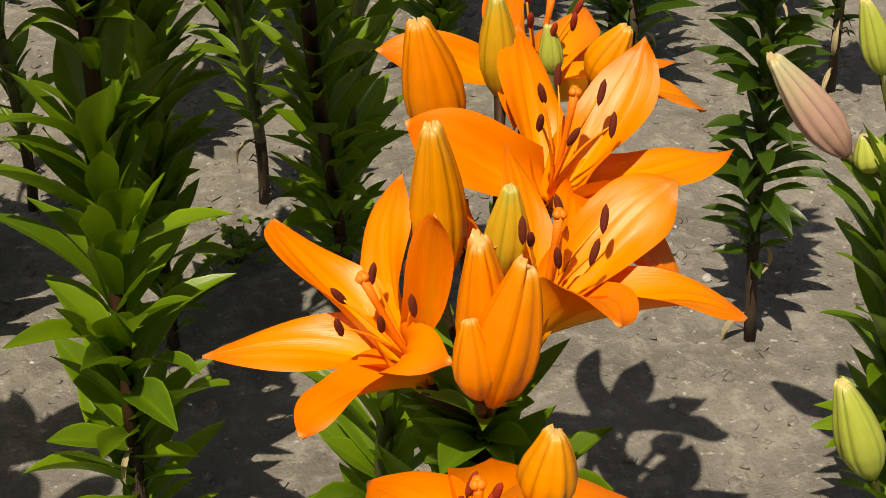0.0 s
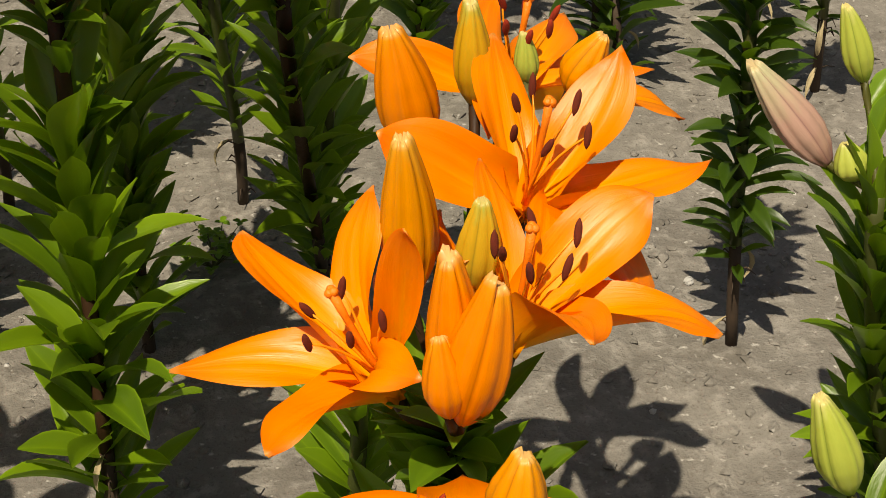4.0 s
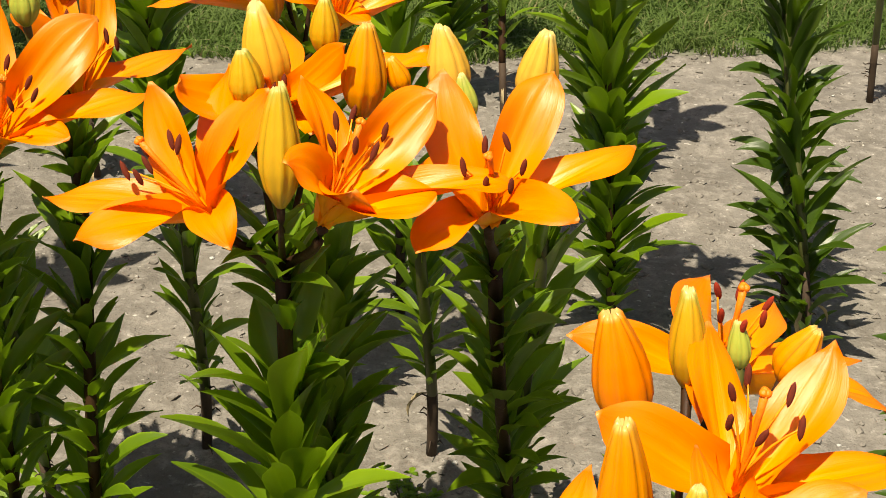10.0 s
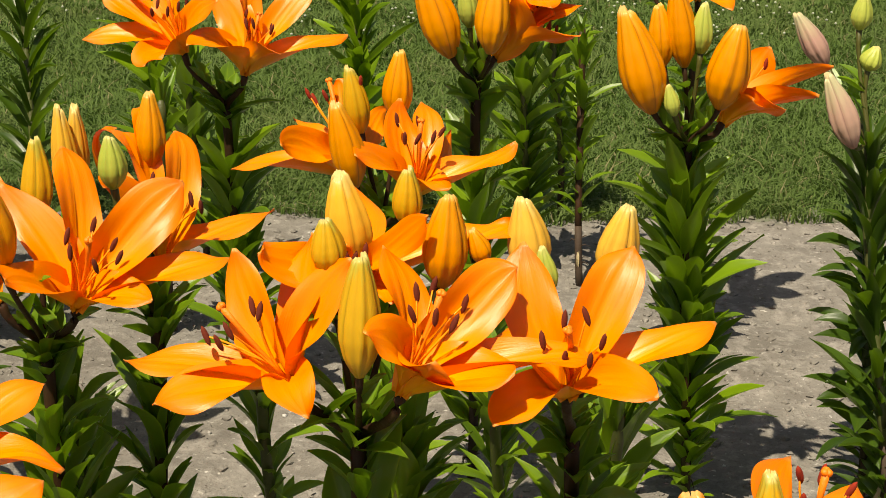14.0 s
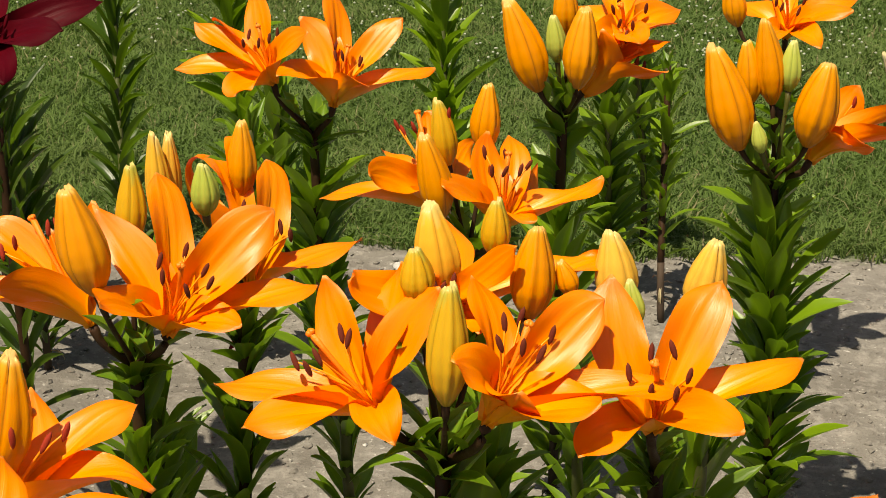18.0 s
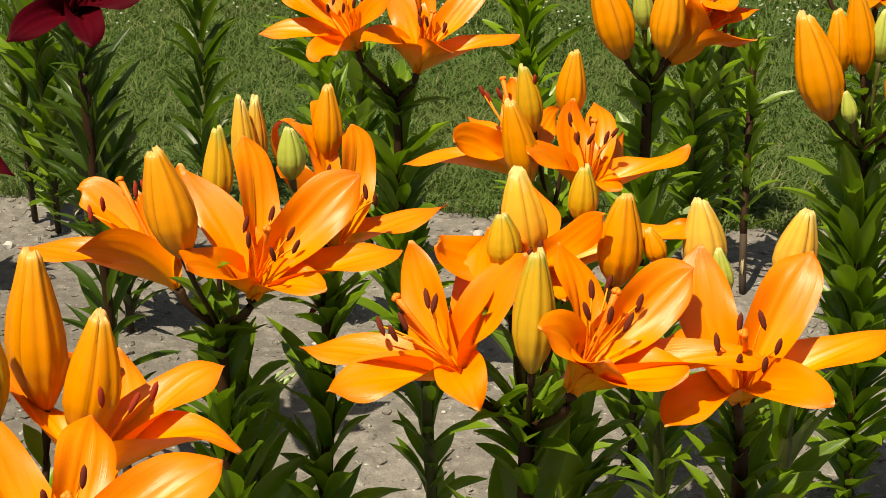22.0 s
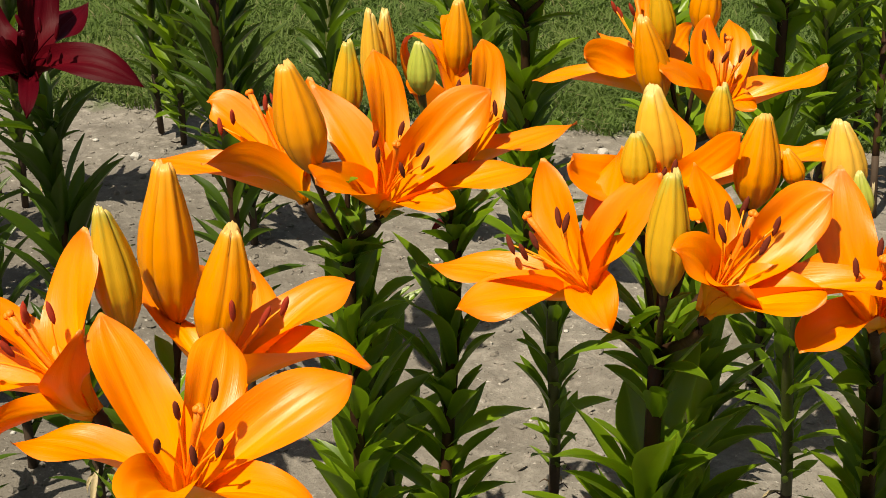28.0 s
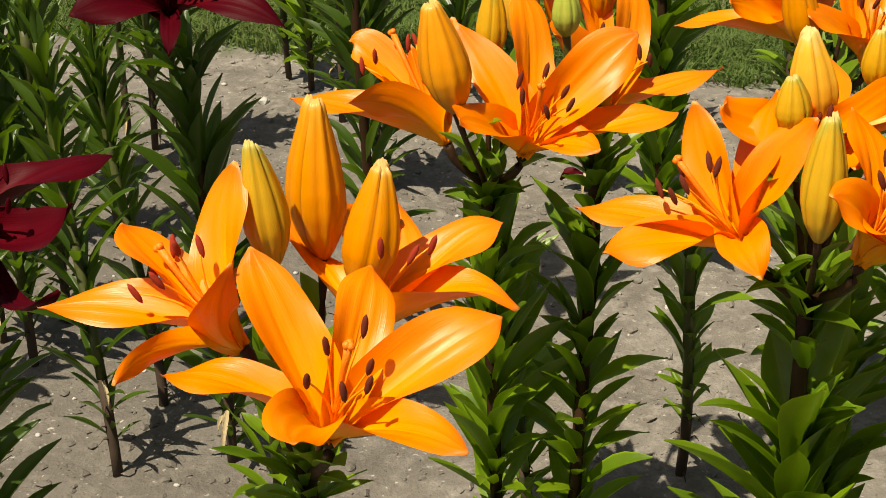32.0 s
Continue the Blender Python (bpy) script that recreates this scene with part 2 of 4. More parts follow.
def soil_material():
    m, nt, out = material("dry_soil")
    tc = nt.nodes.new("ShaderNodeTexCoord")
    p = tc.outputs["Object"]
    big, mid, fine, grit = (noise_of(nt, p, s, d, 0.62) for s, d in ((2.2, 3), (11, 4), (55, 5), (260, 3)))
    col = ramp(nt, big, [(0.3, (0.162, 0.150, 0.131)), (0.7, (0.218, 0.204, 0.181))])
    col = mixed(nt, col, (0.125, 0.114, 0.099), calc(nt, "MULTIPLY", calc(nt, "SUBTRACT", mid, 0.43, True), 3.2, True))
    col = mixed(nt, col, (0.33, 0.31, 0.278), calc(nt, "MULTIPLY", calc(nt, "SUBTRACT", fine, 0.48, True), 3.0, True))
    col = mixed(nt, col, (0.10, 0.085, 0.070), calc(nt, "MULTIPLY", calc(nt, "SUBTRACT", grit, 0.56, True), 4.0, True))
    # darker earth on the side of the maroon lilies
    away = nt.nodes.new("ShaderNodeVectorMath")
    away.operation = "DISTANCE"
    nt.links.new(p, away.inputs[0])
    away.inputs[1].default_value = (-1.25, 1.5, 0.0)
    dark_earth = calc(nt, "MULTIPLY", calc(nt, "SUBTRACT", calc(nt, "ADD", calc(nt, "MULTIPLY", away.outputs["Value"], -1.0), calc(nt, "MULTIPLY", calc(nt, "ADD", big, mid), 0.35)), -0.75), 2.2, True)
    col = mixed(nt, col, (0.100, 0.090, 0.077), calc(nt, "MULTIPLY", dark_earth, 0.55))
    # pale specks of grit
    speck = noise_of(nt, p, 120, 2, 0.5)
    col = mixed(nt, col, (0.46, 0.44, 0.40), calc(nt, "MULTIPLY", calc(nt, "SUBTRACT", speck, 0.66, True), 8.0, True))
    # turf beyond the edge of the bed
    sep = nt.nodes.new("ShaderNodeSeparateXYZ")
    nt.links.new(p, sep.inputs[0])
    edge = calc(nt, "ADD", sep.outputs[1], calc(nt, "MULTIPLY", calc(nt, "SUBTRACT", mid, 0.5), 0.3))
    turf = calc(nt, "MULTIPLY", calc(nt, "SUBTRACT", edge, GRASS_Y), 12.0, True)
    far = noise_of(nt, p, 1.3, 4)
    green = ramp(nt, far, [(0.3, (0.056, 0.098, 0.024)), (0.7, (0.090, 0.132, 0.038))])
    col = mixed(nt, col, green, turf)
    h = calc(nt, "ADD", calc(nt, "ADD", calc(nt, "MULTIPLY", mid, 1.2), fine), calc(nt, "MULTIPLY", grit, 0.5))
    surface(nt, out, col, 0.95, h, 0.006, 0.65, None, 0, 0.2)
    return m


GRASS_Y = 2.62
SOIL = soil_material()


def grass_material():
    m, nt, out = material("grass_blade")
    tc = nt.nodes.new("ShaderNodeTexCoord")
    p = tc.outputs["Object"]
    geo = nt.nodes.new("ShaderNodeNewGeometry")
    col = mixed(nt, (0.062, 0.118, 0.024), (0.130, 0.195, 0.055), noise_of(nt, p, 7.0, 4, 0.65))
    col = mixed(nt, col, (0.19, 0.20, 0.085), calc(nt, "MULTIPLY", calc(nt, "SUBTRACT", noise_of(nt, p, 2.2, 3, 0.6), 0.48, True), 2.2, True))
    col = mixed(nt, col, (0.165, 0.245, 0.062), calc(nt, "MULTIPLY", geo.outputs["Random Per Island"], 0.55))
    col = mixed(nt, col, (0.26, 0.24, 0.12), calc(nt, "GREATER_THAN", geo.outputs["Random Per Island"], 0.94))
    surface(nt, out, col, 0.6, None, 0.001, 0.5, mixed(nt, col, (0.20, 0.34, 0.05), 0.4), 0.42, 0.2)
    return m


GRASS = grass_material()
CLOVER = plain_material("clover_flower", (0.26, 0.30, 0.20), (0.46, 0.48, 0.38), 90, 0.8)


# ---- helpers for things ----
def mesh_of(name, bm, mat, smooth=True):
    me = bpy.data.meshes.new(name)
    bm.to_mesh(me)
    bm.free()
    me.materials.append(mat)
    if smooth:
        me.polygons.foreach_set("use_smooth", [True] * len(me.polygons))
    return me


def part(name, bm, mat, parent, label=""):
    """Links a bmesh (or a shared mesh) as one object under a thing or a part; its points are given in the thing's space."""
    me = bm if isinstance(bm, bpy.types.Mesh) else mesh_of(name, bm, mat)
    ob = new(name, me)
    ob.parent = parent
    if label:
        tagged(ob, label)
    return ob


def thing(name, at, label, category, group=""):
    ob = new(name)
    ob.empty_display_size = 0.05
    ob.location = at
    return tagged(ob, label, category, group)


def grid(bm, pts, uvs, closed=False):
    """Joins rows of points into faces, with uv."""
    uv = bm.loops.layers.uv.verify()
    rows = [[bm.verts.new(p) for p in row] for row in pts]
    n = len(rows[0])
    for i in range(len(rows) - 1):
        for j in range(n if closed else n - 1):
            k = (j + 1) % n
            f = bm.faces.new((rows[i][j], rows[i][k], rows[i + 1][k], rows[i + 1][j]))
            ring = ((i, j), (i, j + 1), (i + 1, j + 1), (i + 1, j))
            for loop, (a, b) in zip(f.loops, ring):
                loop[uv].uv = uvs(a / (len(rows) - 1), b / (n if closed else n - 1))
    return rows


def side_of(d):
    d = d.normalized()
    a = d.cross(Vector((0, 0, 1)) if abs(d.z) < 0.9 else Vector((1, 0, 0))).normalized()
    return a, d.cross(a)


def tube(bm, path, radii, sides=7, cap=True):
    rows = []
    for i, p in enumerate(path):
        d = path[min(i + 1, len(path) - 1)] - path[max(i - 1, 0)]
        a, b = side_of(d)
        rows.append([p + (a * math.cos(2 * math.pi * k / sides) + b * math.sin(2 * math.pi * k / sides)) * radii[i] for k in range(sides)])
    got = grid(bm, rows, lambda v, u: (u, v), True)
    if cap:
        for ring in (got[0][::-1], got[-1]):
            bm.faces.new(ring)
    return got


def bezier(p0, p1, p2, p3, n):
    out = []
    for i in range(n + 1):
        s = i / n
        out.append(p0 * (1 - s) ** 3 + p1 * 3 * s * (1 - s) ** 2 + p2 * 3 * s * s * (1 - s) + p3 * s ** 3)
    return out


def tepal_mesh(axis, tip, mid, wide, roll, rng, thick=0.0010):
    """A thick curved petal from the throat at the origin over mid to its tip: troughed, keeled and wavy at the rim.
    roll: degrees by which its blade turns about its length."""
    N, M = 22, 12
    over = mid * 2 - tip * 0.5
    path = [over * (2 * (i / N) * (1 - i / N)) + tip * (i / N) ** 2 for i in range(N + 1)]
    side0 = axis.cross(tip)
    side0 = side0.normalized() if side0.length > 1e-5 else side_of(axis)[0]
    ph, amp, bow = rng.uniform(0, 6.28), rng.uniform(0.5, 1.3), rng.uniform(0.75, 1.2)
    full = rng.uniform(0.46, 0.56)
    rows = []
    for i, p in enumerate(path):
        s = i / N
        t = (path[min(i + 1, N)] - path[max(i - 1, 0)]).normalized()
        flat = side0 - t * side0.dot(t)
        turn = min(1.0, s / 0.42)
        side = (Matrix.Rotation(radians(roll) * turn * turn * (3 - 2 * turn), 3, t) @ flat).normalized()
        nrm = t.cross(side).normalized()
        if s < full:
            w = wide * (0.36 + 0.64 * math.sin(math.pi * 0.5 * s / full) ** 1.0)
        else:
            w = wide * max(0.0, 1 - ((s - full) / (1 - full)) ** 2.3)
        w = max(w, wide * 0.055)
        free = 0.85 * (p - axis * p.dot(axis)).length + 0.0015
        hook = 0.05 * wide * max(0.0, s - 0.86) / 0.14
        ra, rb = [], []
        for j in range(M + 1):
            c = 2 * j / M - 1
            cup = (0.85 * (1 - s) ** 2.2 + 0.24 * bow - 0.26 * s) * w * c * c - 0.10 * w * c ** 6 * math.sin(math.pi * s)
            keel = 0.055 * w * (math.exp(-(((abs(c) - 0.17) * 7) ** 2)) - 1.25 * math.exp(-((c * 10) ** 2))) * min(1, 4 * s) * (1 - s) ** 0.4
            wave = 0.0022 * amp * c * c * math.sin(9 * s + ph + (2.2 if c > 0 else 0)) * min(1, s * 2.5)
            q = p + side * (c * w * 0.5 * (1 - 0.08 * (1 - s) * c * c)) + nrm * (min(cup, free) + keel + wave + hook)
            th = thick * (0.35 + 1.7 * math.exp(-((c * 3) ** 2)) * (1 - s) + 0.65 * (1 - c * c))
            ra.append(q + nrm * th * 0.5)
            rb.append(q - nrm * th * 0.5)
        rows.append(ra + rb[-2:0:-1])
    bm = bmesh.new()
    got = grid(bm, rows, lambda v, u: (min(u * 2, 2 - u * 2), v), True)
    bm.faces.new(got[0][::-1])
    bm.faces.new(got[-1])
    for i in range(N):
        for j in (0, M):
            bm.edges.get((got[i][j], got[i + 1][j])).smooth = False
    return bm


def ellipsoid(bm, center, d, length, wide, rings=5, sides=7):
    a, b = side_of(d)
    d = d.normalized()
    rows = []
    for i in range(rings + 1):
        s = -1 + 2 * i / rings
        r = wide * max(0.12, math.sqrt(max(0, 1 - s * s)))
        rows.append([center + d * length * 0.5 * s + (a * math.cos(6.2832 * k / sides) + b * math.sin(6.2832 * k / sides)) * r * 0.5 for k in range(sides)])
    got = grid(bm, rows, lambda v, u: (u, v), True)
    bm.faces.new(got[0][::-1])
    bm.faces.new(got[-1])


def bloom(plant, at, joint, tepals, seed, axis, mat=None, anther=None, stamen=0.062, spread=(0.22, 0.40), label="open orange flower with dark red anthers"):
    """One open lily flower: stalk, six tepals, six stamens and a pistil, under its plant. at and joint are in the plant's space;
    each tepal is its tip and its middle as seen from the throat, its width and its roll."""
    rng = random.Random(seed)
    mat = mat or ORANGE
    axis = Vector(axis).normalized()
    at, joint = Vector(at), Vector(joint)
    back = at - axis * 0.014
    bm = bmesh.new()
    d = back - joint
    path = bezier(joint, joint + Vector((0, 0, 0.12 * d.length)) + d * 0.25, back - (axis * 0.14 + Vector((0, 0, 0.18))) * d.length, back, 8)
    tube(bm, path + [at - axis * 0.0095], [0.0044, 0.0042, 0.0040, 0.0037, 0.0035, 0.0034, 0.0034, 0.0036, 0.0042, 0.0040])
    flower = part("flower", bm, DARK_STEM if mat is ORANGE else STEM, plant, label)
    for k in (1, 3, 4):
        ob = new("bract", rng.choice(BRACTS))
        ob.parent = flower
        L = rng.uniform(0.024, 0.042)
        ob.matrix_local = Matrix.Translation(path[k]) @ Matrix.Rotation(rng.uniform(0, 6.28), 4, "Z") @ Matrix.Rotation(-radians(rng.uniform(25, 55)), 4, "Y") @ Matrix.Diagonal((L, L, L, 1))
    base = Matrix.Translation(at - axis * 0.010)
    for tip, mid, wide, roll in tepals:
        ob = part("tepal", tepal_mesh(axis, Vector(tip), Vector(mid), wide, roll, rng), mat, flower)
        ob.matrix_local = base
    sa, sb = side_of(axis)
    for k in range(6):
        ang = 6.2832 * k / 6 + rng.uniform(-0.25, 0.25)
        o = (sa * math.cos(ang) + sb * math.sin(ang))
        L = stamen * rng.uniform(0.9, 1.08)
        tip = at + axis * L * 0.9 + o * L * rng.uniform(*spread)
        bm = bmesh.new()
        tube(bm, bezier(at, at + axis * L * 0.4 + o * 0.002, at + axis * L * 0.7 + o * L * 0.2, tip, 5), [0.0012, 0.0010, 0.0009, 0.0008, 0.0007, 0.0005], 5)
        part("filament", bm, FILAMENT if mat is ORANGE else mat, flower)
        bm = bmesh.new()
        ellipsoid(bm, tip, Vector((0, 0, 0.75)) + axis * rng.uniform(0.1, 0.5) + o.cross(axis) * rng.uniform(-0.4, 0.4) + o * rng.uniform(-0.1, 0.4), 0.0145, 0.0041, 6, 8)
        part("anther", bm, anther or ANTHER, flower)
    bm = bmesh.new()
    top = at + axis * stamen * 1.05 + sa * 0.006
    tube(bm, bezier(at, at + axis * 0.02, at + axis * 0.04, top, 5), [0.0021, 0.0018, 0.0017, 0.0017, 0.0019, 0.0026], 8)
    for k in range(3):
        ellipsoid(bm, top + (sa * math.cos(2.094 * k) + sb * math.sin(2.094 * k)) * 0.0013, axis, 0.0046, 0.0050, 5, 8)
    part("pistil", bm, STIGMA if mat is ORANGE else mat, flower)
    return flower


def bud_mesh(length, wide, rng, kind):
    """A closed bud along +z: three keeled lobes with a narrow seam between each two, swollen below the middle, drawn in to a
    blunt tip of small parted lips."""
    bm = bmesh.new()
    n, sides = 22, 48
    rows = []
    ph, lean = rng.uniform(0, 6.28), rng.uniform(0.01, 0.035)
    lips = [rng.uniform(-0.05, 0.03) for _ in range(3)]
    open_by = 0.05 if kind in "gy" else 0.16 if kind == "h" else 0.09
    for i in range(n + 1):
        s = i / n
        r = 0.5 * wide * float(np.interp(s, (0, 0.05, 0.16, 0.32, 0.45, 0.62, 0.8, 0.92, 0.97, 1), (0.22, 0.42, 0.76, 0.99, 1.0, 0.87, 0.62, 0.42, 0.35, 0.20)))
        row = []
        for k in range(sides):
            a = 6.2832 * k / sides
            seam = math.exp(-((math.sin(1.5 * a) / 0.10) ** 2))
            keel = math.exp(-((math.cos(1.5 * a) / 0.22) ** 2))
            flank = math.exp(-(((abs(math.cos(1.5 * a)) - 0.42) / 0.16) ** 2))
            rib = 1.0 - 0.11 * seam * (0.6 + s) + 0.085 * keel - 0.09 * flank - 0.04 * math.cos(3 * a) * s
            end = max(0.0, s - 0.82) / 0.18
            rib += open_by * end * end * keel - open_by * 1.2 * end * seam
            up = length * s - 0.055 * length * seam * end + length * end * (lips[int(3 * k / sides)] + 0.012 * keel)
            x = math.cos(a + 0.15 * s) * r * rib
            y = math.sin(a + 0.15 * s) * r * rib
            row.append(Vector((x + lean * length * math.sin(2.6 * s + ph) * s, y, up)))
        rows.append(row)
    got = grid(bm, rows, lambda v, u: (u, v), True)
    bm.faces.new(got[0][::-1])
    c = sum((v.co for v in got[-1]), Vector()) / sides - Vector((0, 0, 0.05 * length))
    cv = bm.verts.new(c)
    uv = bm.loops.layers.uv.verify()
    for k in range(sides):
        cap = bm.faces.new((got[-1][k], got[-1][(k + 1) % sides], cv))
        for loop in cap.loops:
            loop[uv].uv = (0.17, 1.0)
    bmesh.ops.recalc_face_normals(bm, faces=bm.faces)
    return bm


def bud(plant, base, tip, wide, kind, joint, seed):
    rng = random.Random(seed)
    base, tip, joint = Vector(base), Vector(tip), Vector(joint)
    d = tip - base
    words = {"o": "ripe orange bud", "h": "orange bud parting its lobes", "y": "yellow bud tinged green", "g": "small green bud", "c": "pale orange bud about to open", "p": "dusty pink bud with greenish tip"}
    ob = part("bud", bud_mesh(d.length, wide, rng, kind), BUDS[kind], plant, words[kind])
    ob.matrix_local = Matrix.Translation(base) @ Vector((0, 0, 1)).rotation_difference(d).to_matrix().to_4x4() @ pose(0, 0, 0, 0, 0, rng.uniform(0, 120))
    bm = bmesh.new()
    g = base - joint
    path = bezier(joint, joint + g * 0.3 + Vector((0, 0, 0.06 * g.length)), base - d.normalized() * 0.22 * g.length - g * 0.12, base + d.normalized() * 0.004, 7)
    tube(bm, path, [0.0030, 0.0027, 0.0025, 0.0023, 0.0022, 0.0023, 0.0028, 0.0036], 6)
    part("stalk", bm, STALK if kind in "pg" else DARK_STEM, plant)
    for k in range(2 if g.length > 0.06 else 1):
        leaf = new("bract", rng.choice(BRACTS))
        leaf.parent = plant
        L = rng.uniform(0.026, 0.042)
        leaf.matrix_local = Matrix.Translation(path[(3, 5)[k]]) @ Matrix.Rotation(math.atan2(g.y, g.x) + rng.uniform(-1.4, 1.4), 4, "Z") @ Matrix.Rotation(-radians(rng.uniform(15, 55)), 4, "Y") @ Matrix.Diagonal((L, L * 0.85, L, 1))
    return ob


def leaf_mesh(rise, droop, fold, wide, curl):
    """A lance-shaped leaf of length 1 along +x, folded along its rib and bent down to the tip."""
    bm = bmesh.new()
    N, M = 7, 4
    rows = []
    ang, x, z = rise, 0.0, 0.0
    for i in range(N + 1):
        s = i / N
        w = wide * (0.42 + 0.58 * math.sin(math.pi * min(1, s * 1.25) * 0.5)) * (1 if s < 0.45 else max(0.02, 1 - ((s - 0.45) / 0.55) ** 1.7))
        row = []
        for j in range(M + 1):
            c = 2 * j / M - 1
            row.append(Vector((x - math.sin(ang) * fold * abs(c) * w * 0.5, c * w * 0.5, z + math.cos(ang) * fold * abs(c) * w * 0.5 + 0.02 * curl * math.sin(7 * s + 2 * c) * abs(c))))
        rows.append(row)
        x += math.cos(ang) / N
        z += math.sin(ang) / N
        ang -= droop / N
    grid(bm, rows, lambda v, u: (u, v))
    return mesh_of("leaf", bm, LEAF)


_rl = random.Random(5)
LEAVES = [leaf_mesh(_rl.uniform(0.15, 0.45), _rl.uniform(0.15, 0.95), _rl.uniform(0.30, 0.80), _rl.uniform(0.24, 0.31), _rl.uniform(-1, 1)) for _ in range(14)]
YOUNG = [leaf_mesh(_rl.uniform(0.1, 0.3), _rl.uniform(0.2, 0.8), _rl.uniform(0.5, 0.9), _rl.uniform(0.22, 0.28), _rl.uniform(-1, 1)) for _ in range(5)]
for me in YOUNG:
    me.materials[0] = PALE_LEAF
BRACTS = [leaf_mesh(_rl.uniform(0.1, 0.3), _rl.uniform(-0.2, 0.5), _rl.uniform(0.3, 0.7), _rl.uniform(0.50, 0.64), _rl.uniform(-1, 1)) for _ in range(5)]
for me in BRACTS:
    me.materials[0] = PALE_LEAF
WITHERED = [leaf_mesh(0.2, _rl.uniform(1.2, 2.2), 0.9, 0.14, 1.5) for _ in range(3)]
for me in WITHERED:
    me.materials[0] = DRY
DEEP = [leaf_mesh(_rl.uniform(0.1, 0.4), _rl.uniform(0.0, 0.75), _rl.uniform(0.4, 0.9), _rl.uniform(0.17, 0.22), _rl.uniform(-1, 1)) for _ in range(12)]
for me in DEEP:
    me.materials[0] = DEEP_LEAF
BROAD = [leaf_mesh(_rl.uniform(0.1, 0.3), _rl.uniform(0.0, 0.7), _rl.uniform(0.25, 0.55), _rl.uniform(0.38, 0.48), _rl.uniform(-1, 1)) for _ in range(6)]
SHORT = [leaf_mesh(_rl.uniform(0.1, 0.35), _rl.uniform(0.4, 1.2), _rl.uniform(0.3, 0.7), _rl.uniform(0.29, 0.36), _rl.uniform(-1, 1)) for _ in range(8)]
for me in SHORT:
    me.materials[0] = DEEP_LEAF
GOLDEN = 2.39996


def stalk_path(foot, head, bend, n=12):
    h = head.z
    return bezier(foot, foot + Vector((bend[0], bend[1], h * 0.35)), head - Vector((bend[0] * 0.5, bend[1] * 0.5, h * 0.3)), head, n)


def leafy_stem(plant, head, leaves, seed, low=0.10, size=0.075, head_radius=0.0056, dark=False, crown=False, bracts=False, deep=False, short=False):
    """The stem from the ground to its head and the leaves spiralling up it, in the plant's space."""
    rng = random.Random(seed)
    head = Vector(head)
    path = stalk_path(Vector((0, 0, -0.01)), head, (rng.uniform(-0.012, 0.012), rng.uniform(-0.012, 0.012)))
    n = len(path) - 1
    cut = 3
    bm = bmesh.new()
    tube(bm, path[: cut + 1], [0.0056 - 0.00003 * i for i in range(cut + 1)], 8)
    for k in range(7):
        s = rng.uniform(0.1, 1) * cut
        p = path[int(s)].lerp(path[min(int(s) + 1, n)], s % 1)
        a = rng.uniform(0, 6.28)
        o = Vector((math.cos(a), math.sin(a), 0))
        tube(bm, [p + o * 0.004, p + o * 0.010 + Vector((0, 0, 0.003)), p + o * rng.uniform(0.012, 0.02) + Vector((0, 0, rng.uniform(-0.008, 0.004)))], [0.0011, 0.0009, 0.0003], 4)
    for k in range(rng.randint(0, 3)):
        p = path[rng.randint(1, cut)]
        ob = new("withered_leaf", rng.choice(WITHERED))
        ob.parent = plant
        L = rng.uniform(0.03, 0.055)
        ob.matrix_local = Matrix.Translation(p) @ Matrix.Rotation(rng.uniform(0, 6.28), 4, "Z") @ Matrix.Rotation(radians(rng.uniform(10, 50)), 4, "Y") @ Matrix.Diagonal((L, L, L, 1))
    part("stem_foot", bm, BARE, plant, "bare brown foot of the stem with withered leaf stubs")
    bm = bmesh.new()
    tube(bm, path[cut:], [0.0055 + (head_radius - 0.0055) * i / (n - cut) for i in range(n - cut + 1)], 8)
    part("stem", bm, DARK_STEM if dark else STEM, plant)
    a0 = rng.uniform(0, 6.28)
    leaves, size = int(leaves * (0.90 if deep else 1.05)), size * 1.06
    for k in range(leaves):
        s = low + (0.985 - low) * (k + 0.5) / leaves
        f = s * n
        p = path[int(f)].lerp(path[min(int(f) + 1, n)], f % 1)
        az = a0 + k * GOLDEN + rng.uniform(-0.5, 0.5)
        grow = min(1.0, 0.55 + (s - low) * 2.2) * (1.0 if s < 0.8 else 1 - (s - 0.8) * 1.6)
        L = size * grow * rng.uniform(0.72, 1.18)
        tilt = 20 + 34 * s + rng.uniform(-16, 16) + (8 if deep else 0) + (18 * max(0, s - 0.8) * 5 if crown else 0)
        if bracts and s > 0.80 and rng.random() < 0.4:
            continue
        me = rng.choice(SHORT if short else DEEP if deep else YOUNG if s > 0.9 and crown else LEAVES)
        if short:
            tilt -= 18
        elif not deep and rng.random() < 0.30:
            me, L, tilt = rng.choice(BROAD), L * rng.uniform(0.52, 0.75), tilt + 8
        if bracts and not deep and s > 0.74 and rng.random() < (s - 0.62) * 3:
            me, L, tilt = rng.choice(BRACTS), size * rng.uniform(0.36, 0.52), rng.uniform(14, 52)
        ob = new("leaf", me)
        ob.parent = plant
        ob.matrix_local = Matrix.Translation(p + Vector((math.cos(az), math.sin(az), 0)) * 0.0035) @ Matrix.Rotation(az, 4, "Z") @ Matrix.Rotation(-radians(tilt), 4, "Y") @ Matrix.Rotation(rng.uniform(-0.35, 0.35), 4, "X") @ Matrix.Diagonal((L, L * rng.uniform(0.85, 1.15), L, 1))
